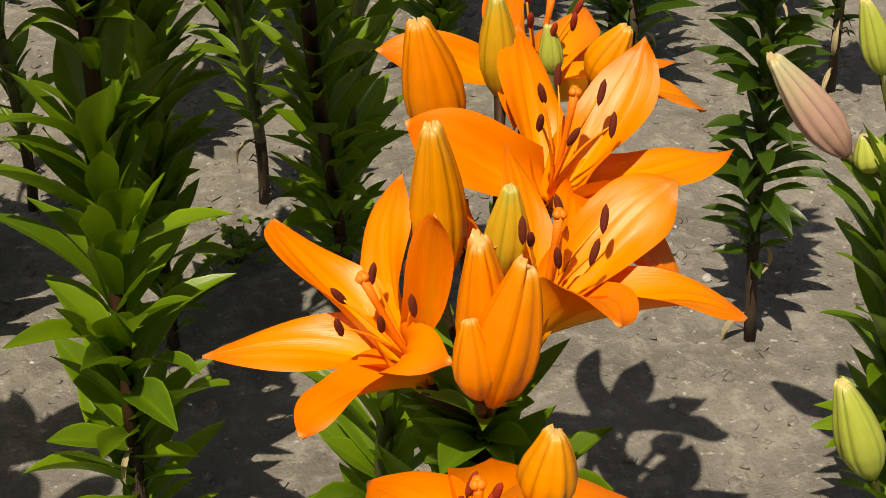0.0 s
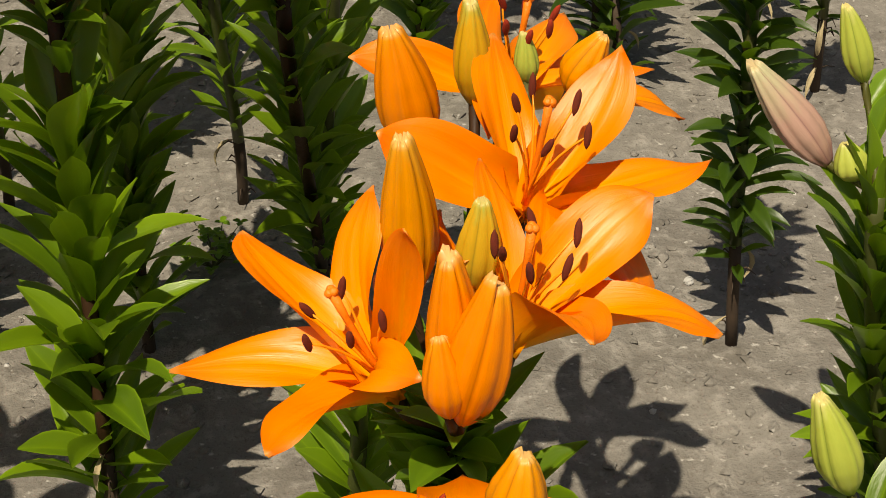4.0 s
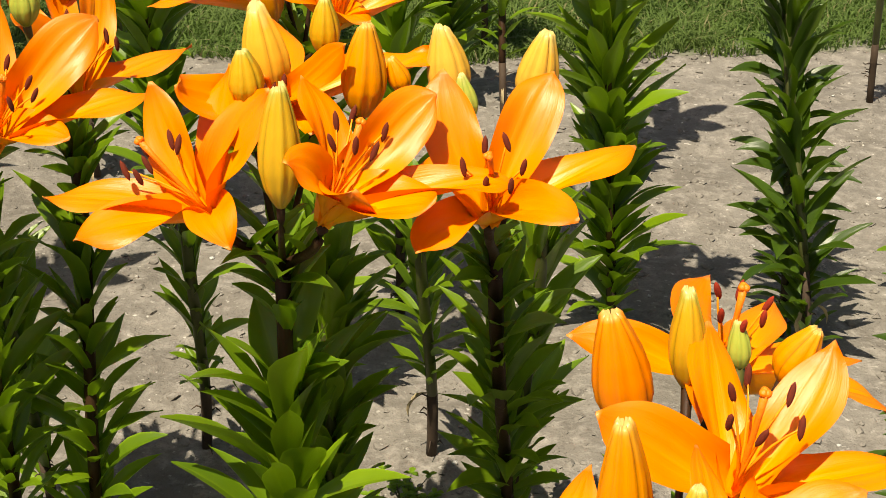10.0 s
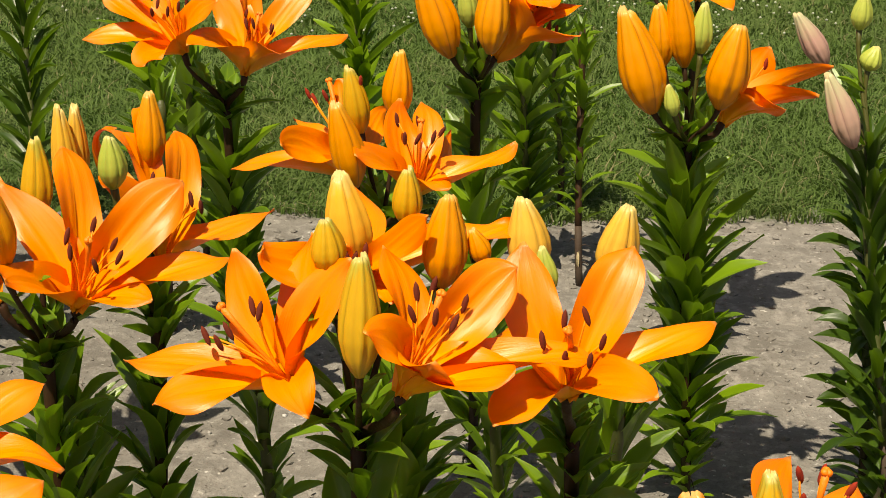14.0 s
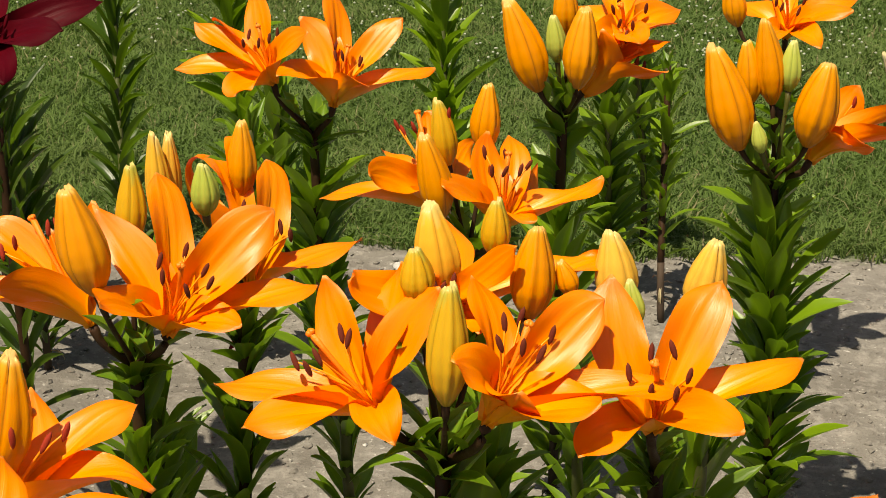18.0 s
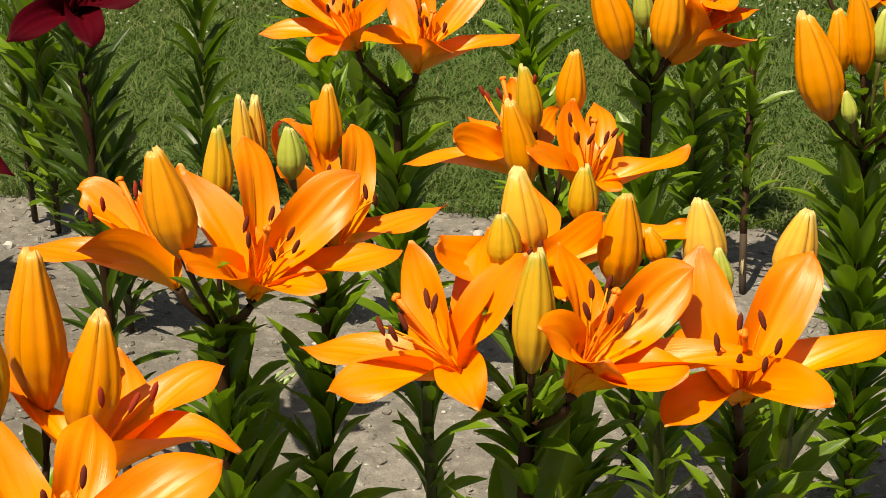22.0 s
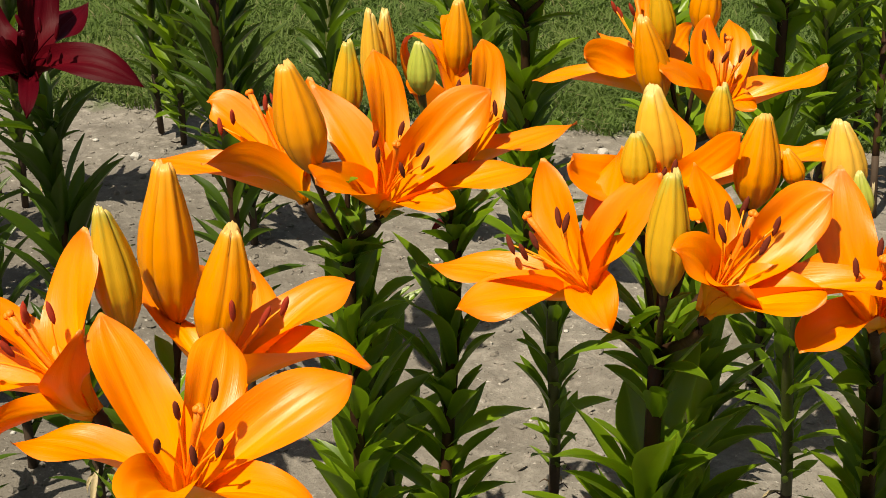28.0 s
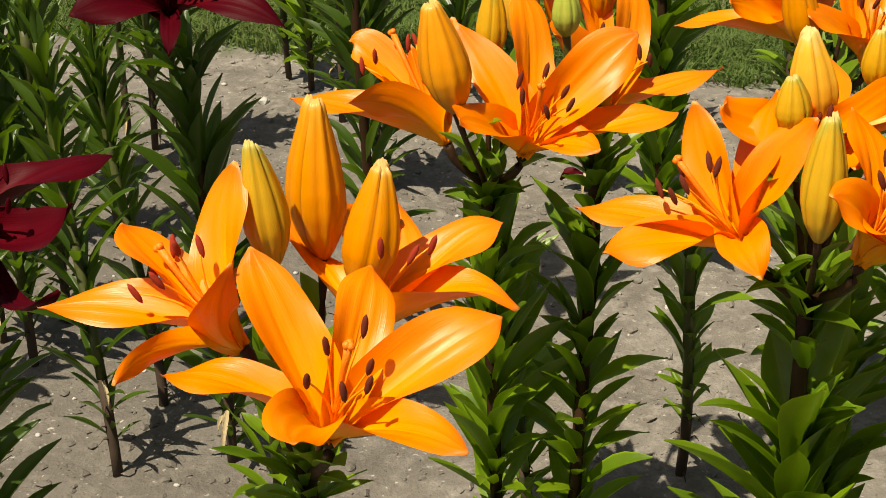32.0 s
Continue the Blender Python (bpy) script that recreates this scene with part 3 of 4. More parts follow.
    if bracts:
        for k in range(13):
            az = a0 + k * GOLDEN + rng.uniform(-0.3, 0.3)
            L = size * (rng.uniform(0.36, 0.55) if k % 2 else rng.uniform(0.5, 0.8))
            ob = new("leaf", rng.choice(DEEP if deep else BRACTS if k % 2 else LEAVES))
            ob.parent = plant
            ob.matrix_local = Matrix.Translation(head + Vector((0, 0, rng.uniform(-0.022, 0.012)))) @ Matrix.Rotation(az, 4, "Z") @ Matrix.Rotation(-radians(rng.uniform(5, 60)), 4, "Y") @ Matrix.Rotation(rng.uniform(-0.4, 0.4), 4, "X") @ Matrix.Diagonal((L, L * 0.9, L, 1))
    return path




# ---- ground ----
def rough(x, y):
    p = Vector((x, y, 0))
    return 0.010 * noise.noise(p * 2.3) + 0.007 * noise.noise(p * 8) + 0.0050 * noise.noise(p * 22) + 0.0026 * noise.noise(p * 48)


def axis_steps(lo, hi, step, far):
    inner = list(np.arange(lo, hi + step * 0.5, step))
    d = step
    left, right = [], []
    a, b = lo, hi
    while b < far:
        d *= 1.5
        a, b = a - d, b + d
        left.append(a)
        right.append(b)
    return left[::-1] + inner + right


def ground():
    xs, ys = axis_steps(-1.7, 1.3, 0.0125, 400), axis_steps(0.5, 2.9, 0.0125, 400)
    n = len(xs)
    verts = []
    for y in ys:
        for x in xs:
            fade = max(0.0, 1 - max(abs(x) - 1.5, y - 2.8, 0.6 - y, 0) * 0.8)
            verts.append((float(x), float(y), rough(x, y) * fade - 0.006))
    faces = [(j * n + i, j * n + i + 1, (j + 1) * n + i + 1, (j + 1) * n + i) for j in range(len(ys) - 1) for i in range(n - 1)]
    me = bpy.data.meshes.new("ground")
    me.from_pydata(verts, [], faces)
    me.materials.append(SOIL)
    me.polygons.foreach_set("use_smooth", [True] * len(me.polygons))
    return tagged(new("ground", me), "dry grey-brown flower bed soil turning into lawn", "ground", kind="structure")


ground()


def blades(name, count, area, height, mat, label, category, seed, dense=None):
    """Bent grass blades, joined."""
    rng = random.Random(seed)
    verts, faces = [], []
    x0, x1, y0, y1 = area
    while count:
        x, y = rng.uniform(x0, x1), y0 + (y1 - y0) * rng.random() ** 1.5
        if dense and not dense(x, y, rng):
            continue
        count -= 1
        tuft = 0.5 + 0.5 * noise.noise(Vector((x * 9, y * 7, 1))) + 0.35 * noise.noise(Vector((x * 28, y * 22, 2)))
        a, h, w = rng.uniform(0, 6.28), height * (0.35 + 1.5 * max(0.0, tuft)) * rng.uniform(0.6, 1.2), rng.uniform(0.0009, 0.0019) * (1 + 0.2 * (y - y0))
        lean = rng.uniform(0.4, 2.8) * h
        c, s = math.cos(a), math.sin(a)
        px, py = -s * w, c * w
        i = len(verts)
        verts += [(x - px, y - py, -0.008), (x + px, y + py, -0.008), (x + c * lean * 0.35 - px * 0.8, y + s * lean * 0.35 - py * 0.8, h * 0.6), (x + c * lean * 0.35 + px * 0.8, y + s * lean * 0.35 + py * 0.8, h * 0.6), (x + c * lean, y + s * lean, h * 0.92)]
        faces += [(i, i + 1, i + 3, i + 2), (i + 2, i + 3, i + 4)]
    me = bpy.data.meshes.new(name)
    me.from_pydata(verts, [], faces)
    me.materials.append(mat)
    return tagged(new(name, me), label, category, kind="stuff")


def lawn_edge(x, y, rng):
    e = GRASS_Y + 0.07 * noise.noise(Vector((x * 3, 0, 7))) + 0.05 * noise.noise(Vector((x * 11, 0, 3)))
    return y > e and rng.random() < min(1.0, (x + 2.9) * 2, (1.9 - x) * 2, (7.0 - y) * 1.5)


blades("grass", 260000, (-2.9, 1.9, GRASS_Y - 0.15, 7.0), 0.0175, GRASS, "mown green lawn grass behind the flower bed", "grass", 3, lawn_edge)


# ---- lilies ----
def lily(name, foot, head, leaves, seed, label, group="lilies in the bed", **kw):
    """A lily plant: an empty at its foot, its stem and leaves. Returns the plant and where its flower stalks part."""
    head = (head[0], head[1], head[2] - (0.012 if kw.get("bracts") else 0))
    p = thing(name, (foot[0], foot[1], 0), label, "lily plant", group)
    leafy_stem(p, Vector(head) - Vector((foot[0], foot[1], 0)), leaves, seed, **kw)
    return p, Vector(head) - p.location


def open_flower(plant, at, tips, seed, **kw):
    p, joint = plant
    return bloom(p, Vector(at) - p.location, joint, tips, seed, **kw)


def closed_bud(plant, base, tip, wide, kind, seed):
    p, joint = plant
    return bud(p, Vector(base) - p.location, Vector(tip) - p.location, wide, kind, joint, seed)


plant_a = lily("lily_plant", (0.185, 0.694), (0.165, 0.664, 0.356), 80, 11, "lily plant with four open orange flowers and many buds", dark=True, bracts=True, size=0.106)
open_flower(plant_a, (0.131, 0.648, 0.39), [((-0.109, 0.021, 0.011), (-0.052, 0.01, 0.02), 0.035, -5), ((-0.071, 0.055, 0.067), (-0.05, 0.028, 0.049), 0.037, 41), ((-0.003, 0.059, 0.086), (-0.015, 0.029, 0.054), 0.033, -15), ((0.003, -0.023, 0.116), (0.003, -0.011, 0.076), 0.025, 62), ((-0.065, -0.067, 0.029), (-0.042, -0.035, 0.026), 0.030, -7), ((0.007, -0.048, 0.05), (-0.011, -0.022, 0.038), 0.030, 17)], 12, axis=(-0.402, -0.09, 0.911))
open_flower(plant_a, (0.212, 0.739, 0.431), [((-0.076, -0.007, 0.061), (-0.041, -0.007, 0.038), 0.042, -34), ((-0.006, 0.072, 0.07), (-0.005, 0.031, 0.042), 0.038, 15), ((0.059, 0.043, 0.073), (0.036, 0.014, 0.041), 0.040, -11), ((0.101, 0.003, 0.023), (0.056, -0.006, 0.018), 0.037, -16), ((0.036, -0.09, 0.015), (0.035, -0.058, 0.009), 0.038, -25), ((-0.041, -0.083, 0.032), (-0.029, -0.049, 0.022), 0.018, -15)], 13, axis=(0.147, -0.202, 0.968))
open_flower(plant_a, (0.19, 0.646, 0.416), [((0.074, 0.033, 0.062), (0.043, 0.019, 0.047), 0.041, 14), ((0.089, -0.045, 0.033), (0.057, -0.024, 0.033), 0.036, -16), ((0.025, -0.064, 0.05), (0.02, -0.033, 0.042), 0.038, -18), ((-0.008, 0.053, 0.077), (-0.003, 0.028, 0.055), 0.024, 19), ((-0.022, 0.093, 0.022), (-0.024, 0.042, 0.018), 0.038, 39), ((0.031, 0.087, 0.034), (0.022, 0.042, 0.031), 0.023, 30)], 14, axis=(0.116, -0.141, 0.983))
open_flower(plant_a, (0.219, 0.841, 0.436), [((-0.088, -0.005, 0.044), (-0.045, -0.003, 0.034), 0.029, -37), ((0.009, 0.093, 0.03), (-0.008, 0.044, 0.023), 0.035, 20), ((0.051, 0.082, 0.016), (0.03, 0.038, 0.018), 0.034, -6), ((0.094, 0.028, 0.005), (0.049, 0.012, 0.014), 0.027, 1), ((0.101, -0.012, -0.007), (0.07, -0.011, 0.008), 0.038, -20), ((-0.019, -0.064, 0.021), (-0.012, -0.03, 0.025), 0.024, -6)], 15, axis=(0.161, -0.139, 0.977), anther=RED_ANTHER)
closed_bud(plant_a, (0.164, 0.8, 0.428), (0.149, 0.801, 0.508), 0.034, "h", 16)
closed_bud(plant_a, (0.196, 0.809, 0.451), (0.193, 0.809, 0.515), 0.022, "y", 17)
closed_bud(plant_a, (0.146, 0.686, 0.415), (0.143, 0.686, 0.511), 0.028, "o", 18)
closed_bud(plant_a, (0.175, 0.668, 0.43), (0.179, 0.667, 0.483), 0.022, "y", 19)
closed_bud(plant_a, (0.227, 0.819, 0.457), (0.224, 0.82, 0.488), 0.014, "g", 20)
closed_bud(plant_a, (0.245, 0.795, 0.463), (0.262, 0.791, 0.5), 0.023, "o", 21)
closed_bud(plant_a, (0.158, 0.589, 0.415), (0.172, 0.587, 0.495), 0.031, "h", 22)
closed_bud(plant_a, (0.158, 0.601, 0.414), (0.152, 0.602, 0.498), 0.026, "h", 23)
closed_bud(plant_a, (0.152, 0.584, 0.423), (0.147, 0.585, 0.467), 0.021, "h", 24)
plant_j = lily("lily_plant", (0.14, 0.548), (0.14, 0.498, 0.354), 30, 25, "low orange lily plant just opening", dark=True, bracts=True)
open_flower(plant_j, (0.141, 0.51, 0.399), [((-0.041, 0.082, -0.024), (-0.021, 0.037, 0.002), 0.037, 0), ((0.082, 0.047, -0.018), (0.04, 0.019, 0.005), 0.037, 0), ((0.019, 0.09, -0.022), (0.009, 0.041, 0.003), 0.037, 0), ((-0.041, -0.072, 0.07), (-0.021, -0.041, 0.051), 0.037, 0), ((0.031, -0.079, 0.067), (0.015, -0.044, 0.05), 0.037, 0), ((-0.013, -0.091, 0.056), (-0.007, -0.05, 0.044), 0.037, 0)], 26, axis=(-0.044, -0.291, 0.956), anther=RED_ANTHER, stamen=0.046, spread=(0.10, 0.26))
closed_bud(plant_j, (0.166, 0.501, 0.431), (0.17, 0.5, 0.473), 0.024, "o", 27)
plant_l = lily("lily_plant", (0.52, 0.882), (0.45, 0.84, 0.352), 100, 28, "lily plant with a dusty pink bud and green buds", size=0.074, low=0.03)
closed_bud(plant_l, (0.427, 0.867, 0.359), (0.376, 0.885, 0.425), 0.027, "p", 29)
closed_bud(plant_l, (0.44, 0.852, 0.356), (0.431, 0.856, 0.382), 0.022, "g", 30)
closed_bud(plant_l, (0.448, 0.881, 0.408), (0.431, 0.888, 0.459), 0.019, "g", 31)
plant_l3 = lily("lily_plant", (0.401, 0.67), (0.391, 0.65, 0.253), 24, 32, "short lily plant with a single green bud", size=0.07, low=0.05)
closed_bud(plant_l3, (0.377, 0.649, 0.29), (0.355, 0.659, 0.352), 0.025, "g", 33)
plant_b = lily("lily_plant", (-0.048, 0.943), (-0.047, 1.02, 0.431), 100, 34, "tall orange lily plant with three open flowers", dark=True, bracts=True, low=0.03, size=0.094)
open_flower(plant_b, (-0.093, 1.001, 0.475), [((-0.111, -0.005, 0.019), (-0.062, -0.005, 0.017), 0.035, -1), ((-0.085, -0.048, 0.009), (-0.051, -0.025, 0.011), 0.037, -36), ((-0.04, 0.028, 0.088), (-0.027, 0.014, 0.05), 0.035, 20), ((0.039, 0.007, 0.09), (0.015, 0.005, 0.056), 0.036, 47), ((0.015, -0.063, 0.009), (0, -0.03, 0.017), 0.035, -27), ((0.011, 0.037, 0.096), (0.008, 0.021, 0.062), 0.036, 20)], 35, axis=(-0.606, -0.104, 0.789))
open_flower(plant_b, (-0.012, 0.974, 0.486), [((-0.015, 0.053, 0.081), (0.001, 0.028, 0.053), 0.038, 7), ((-0.021, -0.039, 0.06), (-0.004, -0.018, 0.044), 0.034, -42), ((0.073, 0.036, 0.075), (0.047, 0.023, 0.056), 0.041, 40), ((0.073, -0.031, 0.03), (0.044, -0.017, 0.02), 0.049, 19), ((0.12, 0.001, 0.025), (0.084, 0.001, 0.025), 0.035, 3), ((0.02, -0.04, 0.04), (0.015, -0.024, 0.024), 0.044, -11)], 36, axis=(0.342, -0.048, 0.938))
open_flower(plant_b, (-0.053, 1.07, 0.522), [((-0.056, -0.065, 0.047), (-0.041, -0.044, 0.027), 0.037, -17), ((0.054, -0.048, 0.067), (0.034, -0.032, 0.042), 0.024, 30), ((0.108, 0.025, 0.035), (0.085, 0.006, 0.029), 0.036, -27), ((-0.011, 0.089, 0.041), (0.001, 0.036, 0.024), 0.040, 7), ((-0.026, -0.054, 0.004), (-0.024, -0.034, 0.005), 0.035, 22), ((0.028, -0.053, 0.006), (0.028, -0.031, 0.006), 0.018, 18)], 37, axis=(0.015, -0.542, 0.84), stamen=0.03)
closed_bud(plant_b, (-0.051, 1.071, 0.527), (-0.062, 1.07, 0.595), 0.031, "c", 38)
closed_bud(plant_b, (-0.064, 1.022, 0.541), (-0.067, 1.022, 0.58), 0.023, "y", 39)
closed_bud(plant_b, (-0.017, 1.092, 0.549), (-0.016, 1.092, 0.592), 0.021, "y", 40)
closed_bud(plant_b, (0.009, 1.05, 0.521), (0.013, 1.05, 0.587), 0.031, "o", 41)
closed_bud(plant_b, (0.038, 1.056, 0.536), (0.028, 1.056, 0.561), 0.015, "o", 42)
closed_bud(plant_b, (-0.041, 0.961, 0.496), (-0.039, 0.961, 0.579), 0.028, "y", 43)
plant_b3 = lily("lily_plant", (0.128, 1.248), (0.101, 1.068, 0.413), 74, 44, "orange lily plant with one wide open flower", dark=True, bracts=True)
open_flower(plant_b3, (0.094, 1.008, 0.467), [((-0.031, 0.033, 0.097), (-0.025, 0.009, 0.058), 0.040, -11), ((0.043, 0.039, 0.092), (0.026, 0.017, 0.065), 0.040, 9), ((0.099, 0.027, 0.042), (0.059, 0.007, 0.033), 0.035, -15), ((0.052, -0.075, 0.036), (0.027, -0.044, 0.031), 0.034, 11), ((-0.049, -0.068, 0.011), (-0.03, -0.04, 0.017), 0.035, 11), ((-0.052, 0.083, -0.002), (-0.03, 0.039, 0.025), 0.020, -35)], 45, axis=(0.036, -0.493, 0.87))
closed_bud(plant_b3, (0.071, 1.08, 0.516), (0.061, 1.08, 0.575), 0.029, "c", 46)
closed_bud(plant_b3, (0.122, 1.076, 0.515), (0.135, 1.075, 0.573), 0.028, "c", 47)
closed_bud(plant_b3, (0.082, 1.048, 0.519), (0.075, 1.048, 0.552), 0.015, "g", 48)
plant_c9 = lily("lily_plant", (-0.233, 1.217), (-0.232, 1.263, 0.417), 84, 49, "orange lily plant with one flower half hidden behind another", dark=True, bracts=True, size=0.074, low=0.03)
open_flower(plant_c9, (-0.226, 1.284, 0.452), [((0.092, 0.024, 0.036), (0.042, 0.005, 0.021), 0.037, -12), ((0.008, 0.038, 0.099), (0.015, 0.022, 0.073), 0.035, 16), ((-0.034, -0.047, 0.079), (-0.024, -0.024, 0.062), 0.038, -18), ((-0.037, 0.035, 0.105), (-0.051, 0.015, 0.082), 0.035, 36), ((-0.039, 0.033, 0.1), (-0.022, 0.02, 0.083), 0.037, 23), ((-0.015, 0.043, 0.118), (-0.013, 0.026, 0.097), 0.024, 1)], 50, axis=(0.275, -0.197, 0.941))
closed_bud(plant_c9, (-0.248, 1.216, 0.53), (-0.249, 1.216, 0.573), 0.022, "g", 51)
closed_bud(plant_c9, (-0.238, 1.31, 0.515), (-0.237, 1.31, 0.58), 0.025, "o", 52)
plant_c = lily("lily_plant", (-0.304, 1.211), (-0.304, 1.191, 0.419), 84, 53, "orange lily plant with three flowers and crowded buds", dark=True, bracts=True)
open_flower(plant_c, (-0.264, 1.148, 0.466), [((-0.059, 0.027, 0.091), (-0.015, 0.006, 0.044), 0.039, -22), ((-0.013, 0.041, 0.113), (0, 0.02, 0.081), 0.036, 9), ((0.077, 0.041, 0.086), (0.047, 0.019, 0.061), 0.046, 21), ((0.111, 0.024, 0.032), (0.075, 0.008, 0.028), 0.038, -16), ((0.064, -0.033, 0.02), (0.036, -0.019, 0.019), 0.036, 9), ((-0.029, -0.078, 0.052), (-0.021, -0.045, 0.039), 0.038, -1)], 54, axis=(0.325, -0.327, 0.888))
open_flower(plant_c, (-0.337, 1.176, 0.459), [((-0.125, -0.003, 0.027), (-0.077, -0.001, 0.023), 0.037, -19), ((-0.062, -0.058, 0.049), (-0.031, -0.028, 0.04), 0.033, 34), ((-0.081, 0.018, 0.071), (-0.058, 0.017, 0.059), 0.035, -37), ((-0.003, 0.041, 0.089), (-0.005, 0.023, 0.048), 0.041, 40), ((-0.035, 0.023, 0.072), (-0.013, 0.01, 0.027), 0.029, 43), ((-0.022, 0.097, 0.006), (-0.019, 0.051, 0.017), 0.034, 0)], 55, axis=(-0.506, 0.13, 0.853), anther=RED_ANTHER, stamen=0.082)
closed_bud(plant_c, (-0.308, 1.113, 0.502), (-0.324, 1.108, 0.585), 0.036, "o", 56)
closed_bud(plant_c, (-0.302, 1.192, 0.512), (-0.3, 1.192, 0.578), 0.024, "y", 57)
closed_bud(plant_c, (-0.303, 1.296, 0.495), (-0.307, 1.295, 0.573), 0.021, "c", 58)
closed_bud(plant_c, (-0.299, 1.309, 0.495), (-0.297, 1.309, 0.569), 0.019, "c", 59)
plant_d = lily("lily_plant", (-0.06, 1.526), (-0.06, 1.506, 0.403), 72, 60, "orange lily plant with two half-turned flowers", dark=True, bracts=True, size=0.092, low=0.04)
open_flower(plant_d, (-0.088, 1.5, 0.453), [((-0.114, -0.009, 0.01), (-0.071, -0.002, 0.015), 0.037, -16), ((-0.062, -0.057, 0.05), (-0.045, -0.023, 0.039), 0.037, -83), ((-0.063, 0.065, 0.038), (-0.033, 0.036, 0.03), 0.018, -0), ((-0.017, 0.046, 0.085), (-0.01, 0.031, 0.06), 0.033, -8), ((0.025, 0.084, 0.045), (0.013, 0.047, 0.034), 0.023, 69), ((0.007, -0.034, 0.036), (0.005, -0.017, 0.022), 0.035, -1)], 61, axis=(-0.258, 0.238, 0.936), anther=RED_ANTHER, stamen=0.082)
open_flower(plant_d, (-0.026, 1.456, 0.451), [((-0.05, -0.061, 0.058), (-0.031, -0.032, 0.044), 0.037, -25), ((-0.016, 0.03, 0.085), (-0.014, 0.013, 0.048), 0.039, 6), ((0.003, 0.07, 0.069), (0.01, 0.036, 0.049), 0.031, 9), ((0.03, 0.085, 0.038), (0.022, 0.037, 0.019), 0.020, 34), ((0.094, 0.026, 0.043), (0.055, 0.009, 0.025), 0.038, -2), ((0.032, -0.033, 0.018), (0.016, -0.017, 0.019), 0.038, -8)], 62, axis=(0.08, -0.129, 0.988))
closed_bud(plant_d, (-0.079, 1.511, 0.485), (-0.09, 1.51, 0.55), 0.025, "y", 63)
closed_bud(plant_d, (-0.046, 1.517, 0.497), (-0.043, 1.517, 0.564), 0.028, "o", 64)
closed_bud(plant_d, (-0.078, 1.42, 0.463), (-0.095, 1.419, 0.542), 0.030, "o", 65)
plant_e = lily("lily_plant", (-0.262, 1.945), (-0.272, 1.925, 0.398), 84, 66, "orange lily plant with two flowers before the lawn", dark=True, bracts=True, size=0.092, low=0.04)
open_flower(plant_e, (-0.314, 1.889, 0.47), [((-0.116, -0.003, 0.015), (-0.062, -0.005, 0.021), 0.036, -16), ((-0.095, 0.017, 0.067), (-0.057, 0.004, 0.045), 0.038, -3), ((-0.033, -0.062, 0), (-0.031, -0.035, 0.007), 0.039, -9), ((-0.027, 0.038, 0.111), (-0.015, 0.014, 0.062), 0.039, -27), ((0.05, -0.044, 0.072), (0.019, -0.024, 0.05), 0.035, 43), ((-0.073, 0.02, 0.069), (-0.05, 0.009, 0.06), 0.024, 41)], 67, axis=(-0.187, -0.263, 0.947))
open_flower(plant_e, (-0.241, 1.897, 0.443), [((-0.043, 0.033, 0.099), (-0.01, 0.02, 0.061), 0.047, -57), ((-0.01, 0.05, 0.139), (0.001, 0.026, 0.089), 0.036, 8), ((0.079, 0.042, 0.098), (0.049, 0.025, 0.071), 0.038, 26), ((0.119, 0.024, 0.041), (0.073, 0.012, 0.033), 0.036, 11), ((0.045, -0.034, 0.033), (0.025, -0.017, 0.031), 0.037, -23), ((-0.055, -0.064, 0.05), (-0.03, -0.029, 0.046), 0.040, -12)], 68, axis=(0.247, -0.008, 0.969))
plant_f = lily("lily_plant", (0.027, 1.743), (0.027, 1.723, 0.484), 80, 69, "orange lily plant with fat buds near the lawn", dark=True, bracts=True, size=0.092, low=0.04)
open_flower(plant_f, (0.054, 1.699, 0.516), [((0.085, -0.037, 0.032), (0.044, -0.017, 0.025), 0.031, 16), ((0.09, 0.024, 0.049), (0.049, 0.018, 0.037), 0.038, 16), ((0.096, 0.031, 0.067), (0.051, 0.024, 0.055), 0.037, -24), ((0.016, -0.03, 0.073), (0.024, -0.017, 0.037), 0.035, 38), ((0.014, 0.08, 0.038), (0.018, 0.043, 0.028), 0.034, 0), ((0.05, 0.073, 0.047), (0.037, 0.04, 0.033), 0.034, 0)], 70, axis=(0.764, 0.227, 0.603))
open_flower(plant_f, (0.088, 1.761, 0.56), [((0.062, 0.056, 0.018), (0.031, 0.017, 0.018), 0.037, 0), ((0.026, 0.076, 0.026), (0.013, 0.028, 0.022), 0.037, 0), ((-0.013, 0.072, 0.045), (-0.006, 0.025, 0.031), 0.037, 0), ((-0.055, 0.063, 0.014), (-0.027, 0.021, 0.016), 0.037, 0), ((0.014, -0.097, 0.014), (0.007, -0.061, 0.017), 0.037, 0), ((-0.037, -0.09, 0.006), (-0.018, -0.057, 0.013), 0.037, 0)], 71, axis=(0.019, -0.781, 0.624))
closed_bud(plant_f, (0.002, 1.669, 0.518), (-0.033, 1.668, 0.612), 0.039, "o", 72)
closed_bud(plant_f, (0.02, 1.696, 0.542), (0.014, 1.696, 0.592), 0.021, "g", 73)
closed_bud(plant_f, (0.041, 1.661, 0.524), (0.048, 1.661, 0.61), 0.035, "o", 74)
closed_bud(plant_f, (0.029, 1.741, 0.56), (0.024, 1.741, 0.623), 0.027, "o", 75)
plant_g = lily("lily_plant", (0.269, 1.675), (0.242, 1.636, 0.449), 128, 76, "leafy orange lily plant with large closed buds", dark=True, bracts=True, size=0.096, low=0.04)
